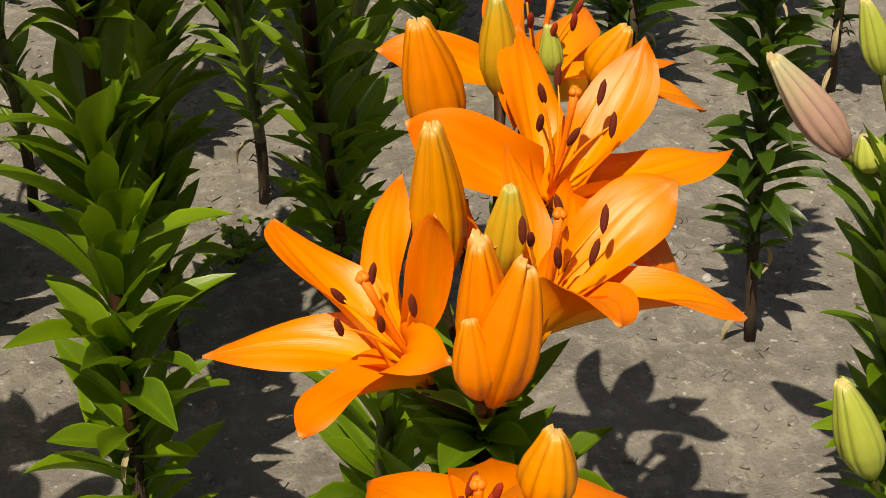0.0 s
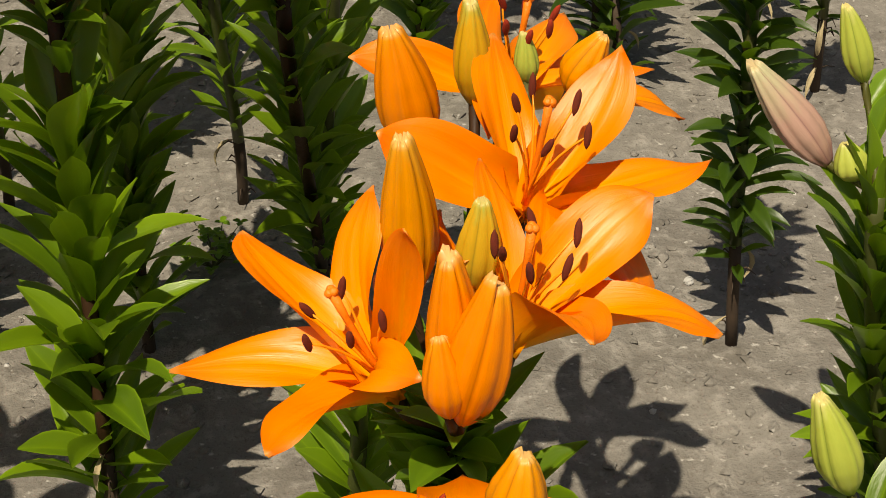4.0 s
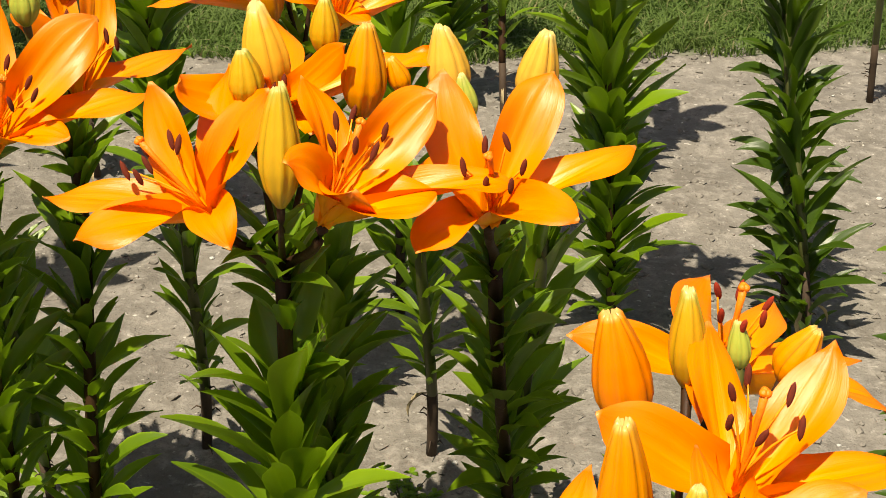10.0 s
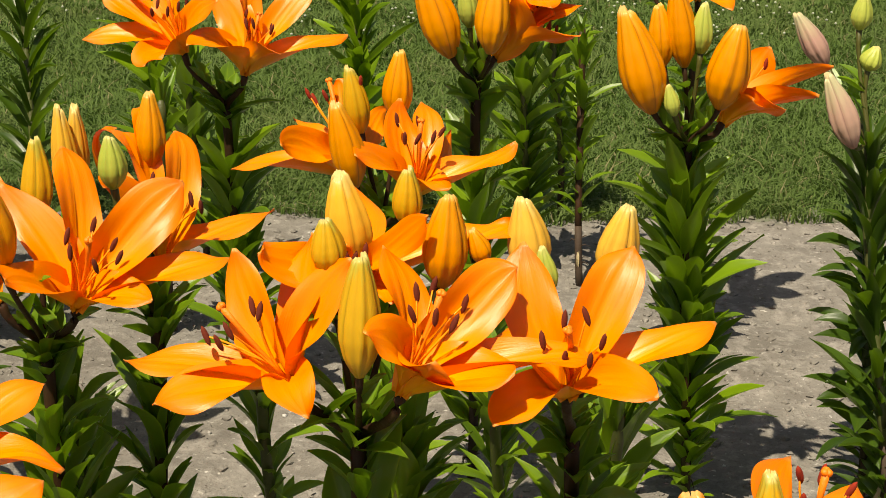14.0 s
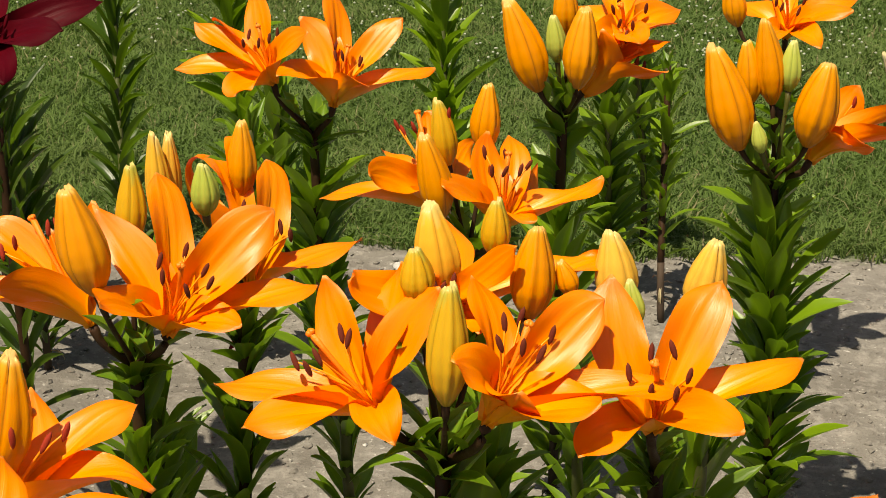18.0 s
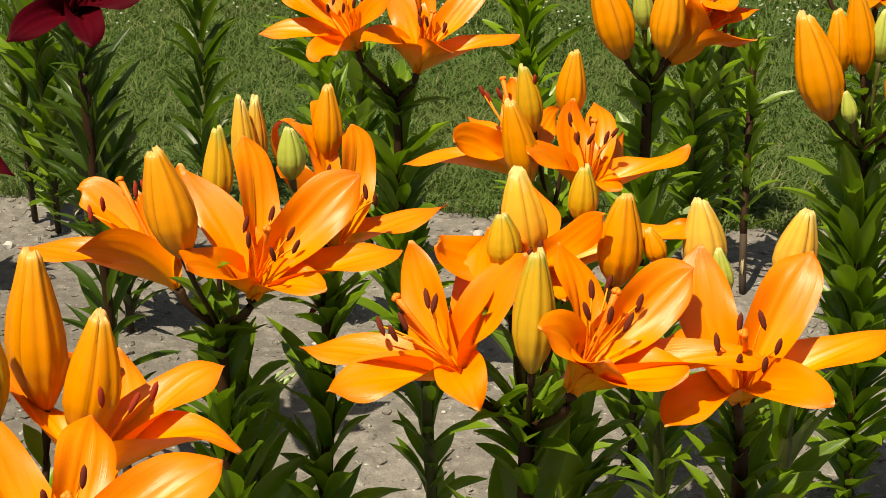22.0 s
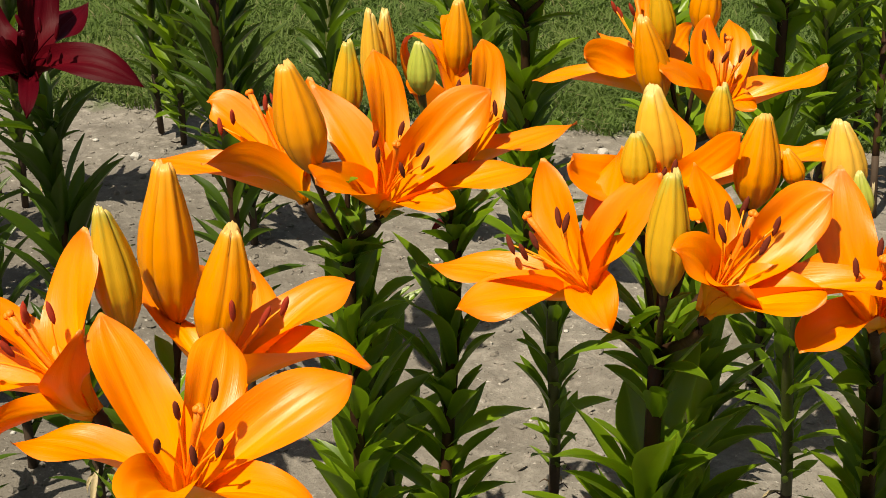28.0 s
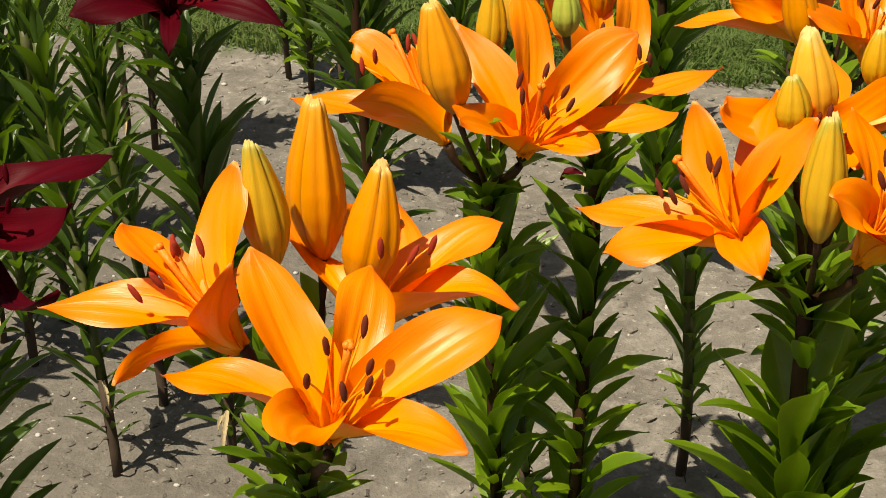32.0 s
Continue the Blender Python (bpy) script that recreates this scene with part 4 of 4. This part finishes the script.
open_flower(plant_g, (0.277, 1.613, 0.475), [((0.105, -0.002, 0.059), (0.063, 0.009, 0.042), 0.028, 0), ((0.083, -0.048, 0.042), (0.051, -0.015, 0.032), 0.028, 0), ((0.045, 0.019, 0.074), (0.03, 0.017, 0.046), 0.037, 0), ((-0.002, 0.078, 0.038), (0.007, 0.046, 0.028), 0.037, 0), ((0.051, -0.05, 0.029), (0.032, -0.019, 0.023), 0.037, 0), ((0.019, -0.061, 0.04), (0.016, -0.024, 0.028), 0.037, 0)], 77, axis=(0.566, 0.512, 0.646), anther=RED_ANTHER)
closed_bud(plant_g, (0.201, 1.589, 0.485), (0.168, 1.592, 0.587), 0.043, "o", 78)
closed_bud(plant_g, (0.214, 1.638, 0.519), (0.206, 1.639, 0.583), 0.027, "o", 79)
closed_bud(plant_g, (0.235, 1.636, 0.519), (0.222, 1.638, 0.604), 0.030, "o", 80)
closed_bud(plant_g, (0.25, 1.637, 0.532), (0.252, 1.637, 0.584), 0.022, "g", 81)
closed_bud(plant_g, (0.222, 1.586, 0.483), (0.214, 1.587, 0.514), 0.016, "g", 82)
closed_bud(plant_g, (0.264, 1.582, 0.492), (0.28, 1.579, 0.579), 0.042, "o", 83)
plant_g2 = lily("lily_plant", (0.303, 2.12), (0.303, 2.1, 0.416), 84, 84, "orange lily plant behind another, half hidden", dark=True, bracts=True, size=0.09, low=0.05)
open_flower(plant_g2, (0.306, 2.116, 0.486), [((0.089, 0.023, 0.044), (0.044, 0.003, 0.036), 0.037, 0), ((0.072, -0.062, 0.047), (0.035, -0.04, 0.038), 0.037, 0), ((-0.002, 0.078, 0.064), (-0.002, 0.03, 0.046), 0.037, 0), ((-0.066, 0.068, 0.028), (-0.034, 0.025, 0.028), 0.037, 0), ((-0.038, -0.097, 0.014), (-0.02, -0.058, 0.021), 0.037, 0), ((0.03, -0.101, 0.009), (0.014, -0.06, 0.019), 0.037, 0)], 85, axis=(-0.038, -0.536, 0.843))
closed_bud(plant_g2, (0.246, 2.124, 0.49), (0.232, 2.125, 0.554), 0.030, "o", 86)
plant_h = lily("lily_plant", (0.482, 1.621), (0.442, 1.713, 0.42), 92, 87, "tall dark-leaved lily plant with pink buds", size=0.084, low=0.03, deep=True)
closed_bud(plant_h, (0.408, 1.791, 0.48), (0.372, 1.798, 0.537), 0.027, "p", 88)
closed_bud(plant_h, (0.418, 1.667, 0.427), (0.385, 1.674, 0.502), 0.030, "p", 89)
closed_bud(plant_h, (0.429, 1.747, 0.531), (0.432, 1.746, 0.57), 0.022, "g", 90)
closed_bud(plant_h, (0.439, 1.734, 0.491), (0.447, 1.732, 0.517), 0.023, "g", 91)
plant_m = lily("lily_plant", (0.671, 1.79), (0.671, 1.77, 0.131), 50, 92, "lily plant with a pale pink bud")
closed_bud(plant_m, (0.666, 1.801, 0.197), (0.634, 1.811, 0.274), 0.034, "p", 93)
closed_bud(plant_m, (0.638, 1.752, 0.193), (0.591, 1.766, 0.242), 0.030, "g", 94)
plant_k = lily("lily_plant", (-0.619, 1.367), (-0.619, 1.347, 0.439), 80, 95, "lily plant with a wide dark maroon flower", dark=True, bracts=True, size=0.09, low=0.06, deep=True)
open_flower(plant_k, (-0.619, 1.313, 0.496), [((0.114, -0.017, 0.004), (0.059, -0.013, 0.023), 0.036, -3), ((0.039, -0.092, -0.002), (0.026, -0.054, 0.012), 0.018, 4), ((-0.054, -0.079, 0.022), (-0.021, -0.043, 0.026), 0.046, 0), ((0.028, 0.082, 0.046), (0.012, 0.033, 0.031), 0.049, -24), ((-0.043, 0.034, 0.081), (-0.035, 0.003, 0.042), 0.043, 11), ((0.004, 0.044, 0.093), (0.004, 0.017, 0.061), 0.044, 28)], 96, axis=(0.35, -0.563, 0.748), mat=MAROON, anther=MAROON, label="dark maroon open flower")
plant_k4 = lily("lily_plant", (-0.539, 1.631), (-0.549, 1.611, 0.513), 60, 97, "lily plant with a dark maroon flower before the lawn", dark=True, bracts=True, deep=True)
open_flower(plant_k4, (-0.547, 1.593, 0.567), [((0.098, -0.054, 0.037), (0.056, -0.039, 0.031), 0.037, 0), ((0.113, 0.033, 0.048), (0.064, 0.003, 0.038), 0.037, 0), ((-0.018, 0.088, 0.06), (-0.003, 0.033, 0.042), 0.037, 0), ((-0.098, 0.034, 0.028), (-0.043, 0.006, 0.026), 0.037, 0), ((-0.028, -0.111, 0.001), (-0.007, -0.067, 0.013), 0.037, 0), ((0.052, -0.104, -0.004), (0.033, -0.064, 0.011), 0.037, 0)], 98, axis=(0.344, -0.638, 0.689), mat=MAROON, anther=MAROON, label="dark maroon open flower")
plant_k2 = lily("lily_plant", (-0.797, 1.142), (-0.617, 0.918, 0.433), 40, 99, "lily plant with a dark maroon flower on a thin stem", dark=True, bracts=True, deep=True)
open_flower(plant_k2, (-0.579, 0.89, 0.484), [((0.088, 0.045, 0.041), (0.051, 0.017, 0.035), 0.040, -44), ((0.09, -0.016, 0.035), (0.058, -0.02, 0.012), 0.036, -9), ((0.087, -0.042, -0.014), (0.05, -0.043, -0.025), 0.025, -35), ((-0.09, 0.073, 0.031), (-0.035, 0.027, 0.029), 0.034, 0), ((-0.011, -0.113, 0.039), (0.004, -0.066, 0.033), 0.034, 0), ((0.037, -0.114, -0.011), (0.028, -0.066, 0.008), 0.034, 0)], 100, axis=(0.496, -0.491, 0.716), mat=MAROON, anther=MAROON, label="dark maroon open flower")
plant_i = lily("lily_plant", (-0.317, 0.825), (-0.317, 0.795, 0.396), 60, 101, "orange lily plant with three wide flowers and tall buds", dark=True, bracts=True)
open_flower(plant_i, (-0.357, 0.792, 0.481), [((-0.115, -0.021, 0.022), (-0.059, -0.007, 0.021), 0.035, -29), ((-0.075, 0.012, 0.065), (-0.052, 0.006, 0.045), 0.034, 39), ((-0.036, -0.089, 0.021), (-0.028, -0.046, 0.021), 0.018, 54), ((-0.013, 0.044, 0.096), (-0.016, 0.023, 0.056), 0.040, 35), ((0.01, -0.029, 0.068), (-0.005, -0.024, 0.031), 0.030, -32), ((-0.034, 0.094, -0.004), (-0.027, 0.046, 0.01), 0.034, 0)], 102, axis=(-0.64, -0.033, 0.768), anther=RED_ANTHER)
open_flower(plant_i, (-0.284, 0.75, 0.455), [((-0.053, 0.032, 0.095), (-0.031, 0.012, 0.064), 0.040, 2), ((0.006, 0.063, 0.075), (0.009, 0.034, 0.057), 0.037, 18), ((0.084, 0.051, 0.058), (0.054, 0.027, 0.046), 0.042, 4), ((-0.092, -0.01, 0.032), (-0.05, -0.009, 0.032), 0.033, 16), ((0.087, -0.037, 0.025), (0.05, -0.022, 0.025), 0.033, -6), ((0.005, -0.07, 0.038), (-0.004, -0.041, 0.032), 0.038, -8)], 103, axis=(0.258, -0.308, 0.916))
open_flower(plant_i, (-0.291, 0.844, 0.471), [((0.071, 0.048, 0.058), (0.045, 0.03, 0.048), 0.037, 0), ((0.093, -0.007, 0.031), (0.057, 0.001, 0.034), 0.035, -2), ((-0.005, 0.083, 0.051), (0.008, 0.039, 0.025), 0.037, -4), ((-0.067, 0.052, 0.049), (-0.039, 0.023, 0.035), 0.028, 8), ((-0.032, 0.079, 0.047), (-0.021, 0.04, 0.04), 0.030, 35), ((0.006, -0.05, 0.003), (0.005, -0.025, 0.009), 0.034, 0)], 104, axis=(0.269, 0.021, 0.963), anther=RED_ANTHER)
closed_bud(plant_i, (-0.346, 0.837, 0.505), (-0.355, 0.833, 0.583), 0.027, "y", 105)
closed_bud(plant_i, (-0.329, 0.874, 0.495), (-0.331, 0.873, 0.597), 0.035, "o", 106)
closed_bud(plant_i, (-0.295, 0.843, 0.492), (-0.28, 0.848, 0.571), 0.033, "o", 107)
lily("lily_plant", (0.118, 0.842), (0.126, 0.800, 0.290), 40, 107, "low leafy green lily stem in the shade of flowers", "leafy stems in the bed", crown=True, size=0.078, low=0.15)
for x, y, height, seed in ((-0.985, 1.56, 0.42, 151), (-1.075, 1.80, 0.40, 152), (-1.13, 1.99, 0.42, 153), (-1.02, 1.38, 0.38, 154), (-1.20, 1.70, 0.42, 155)):
    lily("lily_plant", (x, y), (x + 0.02, y - 0.06, height), 62, seed, "dark green leafy lily stem without open flowers", "leafy stems in the bed", crown=True, size=0.09, deep=True)
lily("lily_plant", (-0.735, 1.075), (-0.665, 0.985, 0.31), 44, 156, "low dark lily stem with long narrow leaves", "leafy stems in the bed", crown=True, size=0.10, deep=True)
lily("lily_plant", (0.48, 1.151), (0.461, 1.152, 0.42), 120, 108, "dark green lily stem with short leaves and a bare brown foot", "leafy stems in the bed", crown=True, size=0.056, low=0.2, deep=True, short=True)
lily("lily_plant", (0.131, 1.281), (0.141, 1.153, 0.4), 56, 109, "tall dense leafy green lily stem", "leafy stems in the bed", crown=True, size=0.085, low=0.08)
lily("lily_plant", (-0.171, 1.457), (-0.159, 1.352, 0.33), 44, 110, "small slender lily stem with withered lower leaves", "leafy stems in the bed", crown=True, size=0.06, low=0.2)
lily("lily_plant", (0.059, 1.437), (0.048, 1.329, 0.34), 48, 111, "slender lily stem with a bare brown foot", "leafy stems in the bed", crown=True, size=0.066, low=0.28)
lily("lily_plant", (-0.03, 1.209), (-0.027, 1.173, 0.37), 92, 112, "leafy green lily stem without open flowers", "leafy stems in the bed", crown=True, size=0.086, low=0.05)
lily("lily_plant", (-0.397, 2.16), (-0.374, 2.047, 0.36), 40, 113, "leafy green lily stem without open flowers", "leafy stems in the bed", crown=True)
lily("lily_plant", (0.699, 1.595), (0.648, 1.485, 0.38), 60, 114, "dark green lily stem with short leaves", "leafy stems in the bed", crown=True, size=0.058, low=0.2, deep=True, short=True)
lily("lily_plant", (0.461, 1.669), (0.468, 1.784, 0.36), 112, 115, "dense dark green lily stem with short leaves", "leafy stems in the bed", crown=True, size=0.066, low=0.04, deep=True, short=True)
lily("lily_plant", (0.711, 2.081), (0.663, 1.956, 0.42), 30, 116, "bare brown lily stem leafy only near its top", "leafy stems in the bed", crown=True, size=0.06, low=0.5)
lily("lily_plant", (0.747, 2.397), (0.706, 2.269, 0.42), 30, 117, "bare brown lily stem leafy only near its top", "leafy stems in the bed", crown=True, size=0.06, low=0.5)
lily("lily_plant", (-0.913, 2.469), (-0.875, 2.34, 0.42), 84, 118, "tall dense leafy green lily stem", "leafy stems in the bed", crown=True, size=0.096, low=0.05)
lily("lily_plant", (-0.674, 2.078), (-0.686, 2.011, 0.42), 84, 119, "tall dark green leafy lily stem", "leafy stems in the bed", crown=True, size=0.096, low=0.05, deep=True)
lily("lily_plant", (-0.149, 2.532), (-0.175, 2.674, 0.45), 90, 120, "tall dense leafy green lily stem", "leafy stems in the bed", crown=True, size=0.096, low=0.05)
lily("lily_plant", (0.182, 2.325), (0.179, 2.44, 0.36), 48, 121, "thin sparse lily stem with a bare brown foot", "leafy stems in the bed", crown=True, size=0.062, low=0.26, dark=True)
lily("lily_plant", (0.104, 2.433), (0.09, 2.312, 0.38), 88, 122, "tall dense leafy green lily stem", "leafy stems in the bed", crown=True, size=0.092, low=0.05)
lily("lily_plant", (-0.658, 2.479), (-0.7, 2.613, 0.44), 80, 123, "tall dark green leafy lily stem", "leafy stems in the bed", crown=True, size=0.092, low=0.05, deep=True)
lily("lily_plant", (-0.477, 2.551), (-0.526, 2.686, 0.45), 84, 124, "tall dense leafy green lily stem", "leafy stems in the bed", crown=True, size=0.092, low=0.05)
lily("lily_plant", (0.164, 2.646), (0.138, 2.521, 0.4), 64, 125, "tall dense leafy green lily stem", "leafy stems in the bed", crown=True, size=0.092, low=0.05)
lily("lily_plant", (-0.384, 2.382), (-0.379, 2.267, 0.36), 64, 126, "tall dense leafy green lily stem", "leafy stems in the bed", crown=True, size=0.092, low=0.05)
lily("lily_plant", (-0.968, 2.514), (-0.921, 2.388, 0.42), 70, 127, "dark green leafy lily stem without open flowers", "leafy stems in the bed", crown=True, size=0.08, deep=True)
lily("lily_plant", (-1.057, 2.166), (-0.994, 2.047, 0.42), 70, 128, "dark green leafy lily stem without open flowers", "leafy stems in the bed", crown=True, size=0.08, deep=True)
lily("lily_plant", (-0.733, 1.455), (-0.814, 1.537, 0.36), 56, 129, "dark green leafy lily stem without open flowers", "leafy stems in the bed", crown=True, deep=True)
lily("lily_plant", (-0.724, 1.319), (-0.811, 1.421, 0.42), 70, 130, "dark green leafy lily stem without open flowers", "leafy stems in the bed", crown=True, deep=True)
lily("lily_plant", (-1.116, 2.202), (-1.064, 2.099, 0.36), 40, 131, "lily stem with a bare brown foot", "leafy stems in the bed", crown=True, size=0.066, low=0.4, deep=True)
lily("lily_plant", (-0.295, 1.309), (-0.321, 1.296, 0.36), 60, 132, "leafy green lily stem without open flowers", "leafy stems in the bed", crown=True)
lily("lily_plant", (-0.505, 1.212), (-0.471, 1.122, 0.3), 40, 133, "leafy green lily stem without open flowers", "leafy stems in the bed", crown=True)
lily("lily_plant", (-0.755, 1.107), (-0.681, 1.019, 0.36), 54, 134, "dark green leafy lily stem without open flowers", "leafy stems in the bed", crown=True, deep=True)
lily("lily_plant", (-0.932, 1.624), (-0.875, 1.51, 0.4), 80, 135, "dark green leafy lily stem without open flowers", "leafy stems in the bed", crown=True, deep=True)
lily("lily_plant", (-0.919, 1.513), (-0.917, 1.488, 0.4), 80, 136, "dark green leafy lily stem without open flowers", "leafy stems in the bed", crown=True, deep=True)
lily("lily_plant", (-0.965, 1.848), (-0.944, 1.784, 0.36), 74, 137, "dark green leafy lily stem without open flowers", "leafy stems in the bed", crown=True, deep=True)
lily("lily_plant", (-1.044, 2.232), (-0.997, 2.113, 0.4), 74, 138, "dark green leafy lily stem without open flowers", "leafy stems in the bed", crown=True, deep=True)
lily("lily_plant", (-0.906, 2.624), (-0.866, 2.502, 0.4), 50, 139, "dark green leafy lily stem without open flowers", "leafy stems in the bed", crown=True, deep=True)
lily("lily_plant", (-0.817, 2.338), (-0.772, 2.218, 0.4), 56, 140, "dark green leafy lily stem without open flowers", "leafy stems in the bed", crown=True, deep=True)


# ---- small things on the ground ----
def pebbles(count, seed):
    rng = random.Random(seed)
    shapes = []
    for _ in range(5):
        bm = bmesh.new()
        bmesh.ops.create_icosphere(bm, subdivisions=1, radius=1)
        for v in bm.verts:
            v.co = Vector((v.co.x * rng.uniform(0.7, 1.2), v.co.y * rng.uniform(0.7, 1.2), v.co.z * rng.uniform(0.4, 0.8)))
        shapes.append(mesh_of("pebble", bm, PEBBLE))
    for _ in range(count):
        x, y = rng.uniform(-1.25, 0.95), rng.uniform(0.75, 2.5)
        r = rng.choice((0.002, 0.0025, 0.003, 0.004, 0.0055))
        ob = new("pebble", rng.choice(shapes))
        ob.matrix_world = Matrix.Translation((x, y, rough(x, y) - 0.006 + r * 0.2)) @ Matrix.Rotation(rng.uniform(0, 6.28), 4, "Z") @ Matrix.Diagonal((r, r, r, 1))
        tagged(ob, "small pale pebble lying on the dry soil", "pebble", "pebbles on the bed")


pebbles(140, 9)


def clods(count, seed):
    """Crumbs of dry earth, joined."""
    rng = random.Random(seed)
    base = bmesh.new()
    bmesh.ops.create_icosphere(base, subdivisions=1, radius=1)
    pts = [v.co.copy() for v in base.verts]
    tris = [[v.index for v in f.verts] for f in base.faces]
    base.free()
    verts, faces = [], []
    for _ in range(count):
        x, y = rng.uniform(-1.5, 1.1), 0.7 + 1.95 * rng.random()
        r = 0.0009 + 0.0075 * rng.random() ** 6
        z = rough(x, y) - 0.006
        i = len(verts)
        for p in pts:
            k = r * rng.uniform(0.5, 1.35)
            verts.append((x + p.x * k, y + p.y * k, z + r * 0.05 + p.z * k * 0.55))
        faces += [[i + j for j in t] for t in tris]
    me = bpy.data.meshes.new("soil_crumbs")
    me.from_pydata(verts, [], faces)
    me.materials.append(SOIL)
    tagged(new("soil_crumbs", me), "loose crumbs of dry grey soil", "soil", kind="stuff")


clods(30000, 21)


def weed(x, y, seed):
    """A low clover-like weed: many small round leaves on thin stalks."""
    rng = random.Random(seed)
    w = thing("weed", (x, y, 0), "small low green weed with round leaves on bare soil", "weed", "weeds in the bed")
    for k in range(16):
        a, r, h = rng.uniform(0, 6.28), rng.uniform(0.005, 0.035), rng.uniform(0.006, 0.03)
        tip = Vector((math.cos(a) * r, math.sin(a) * r, h))
        bm = bmesh.new()
        tube(bm, [Vector((0, 0, -0.005)), tip * 0.6, tip], [0.0007, 0.0006, 0.0004], 4)
        stalk = part("stalk", bm, STEM, w)
        for j in range(3):
            ob = new("leaf", rng.choice(BRACTS))
            ob.parent = w
            L = rng.uniform(0.007, 0.011)
            ob.matrix_local = Matrix.Translation(tip) @ Matrix.Rotation(a + 2.094 * j, 4, "Z") @ Matrix.Diagonal((L, L * 1.5, L, 1))


weed(0.028, 1.329, 31)
weed(0.032, 1.341, 32)
weed(0.148, 1.379, 33)


def stone(x, y, size, seed):
    rng = random.Random(seed)
    bm = bmesh.new()
    bmesh.ops.create_icosphere(bm, subdivisions=2, radius=1)
    for v in bm.verts:
        v.co *= 1 + 0.35 * noise.noise(v.co * 1.3 + Vector((seed, 0, 0)))
        v.co.z *= 0.6
    ob = new("stone", mesh_of("stone", bm, PALE_STONE, False))
    ob.matrix_world = Matrix.Translation((x, y, rough(x, y) - 0.005 + size * 0.25)) @ Matrix.Rotation(rng.uniform(0, 6), 4, "Z") @ Matrix.Diagonal((size, size * 0.8, size, 1))
    tagged(ob, "whitish stone lying on the dry soil", "stone", "stones on the bed")


PALE_STONE = plain_material("pale_stone", (0.34, 0.33, 0.31), (0.60, 0.59, 0.56), 40, 0.7)
stone(0.467, 1.251, 0.0055, 1)
stone(0.483, 1.247, 0.003, 2)
stone(-0.968, 2.393, 0.011, 3)
stone(-0.231, 2.524, 0.011, 4)

fallen = new("fallen_petal", mesh_of("fallen_petal", tepal_mesh(Vector((0, 0, 1)), Vector((0.035, 0, 0.012)), Vector((0.018, 0, 0.012)), 0.02, 0, random.Random(4)), MAROON))
fallen.location = (-0.434, 2.157, 0.003)
tagged(fallen, "fallen dark red petal on the soil", "petal")


def clover_heads(count, seed):
    """White clover flowers in the lawn, joined."""
    rng = random.Random(seed)
    bm = bmesh.new()
    for _ in range(count):
        x, y = rng.uniform(-2.4, 1.6), 3.7 + 2.9 * rng.random()
        if noise.noise(Vector((x * 1.2, y * 0.9, 5))) < -0.05:
            continue
        ellipsoid(bm, Vector((x, y, rng.uniform(0.02, 0.045))), Vector((0, 0, 1)), 0.006, 0.0075, 3, 5)
    ob = new("clover_flowers", mesh_of("clover_flowers", bm, CLOVER))
    tagged(ob, "white clover flowers scattered in the lawn", "clover", kind="stuff")


clover_heads(2600, 8)
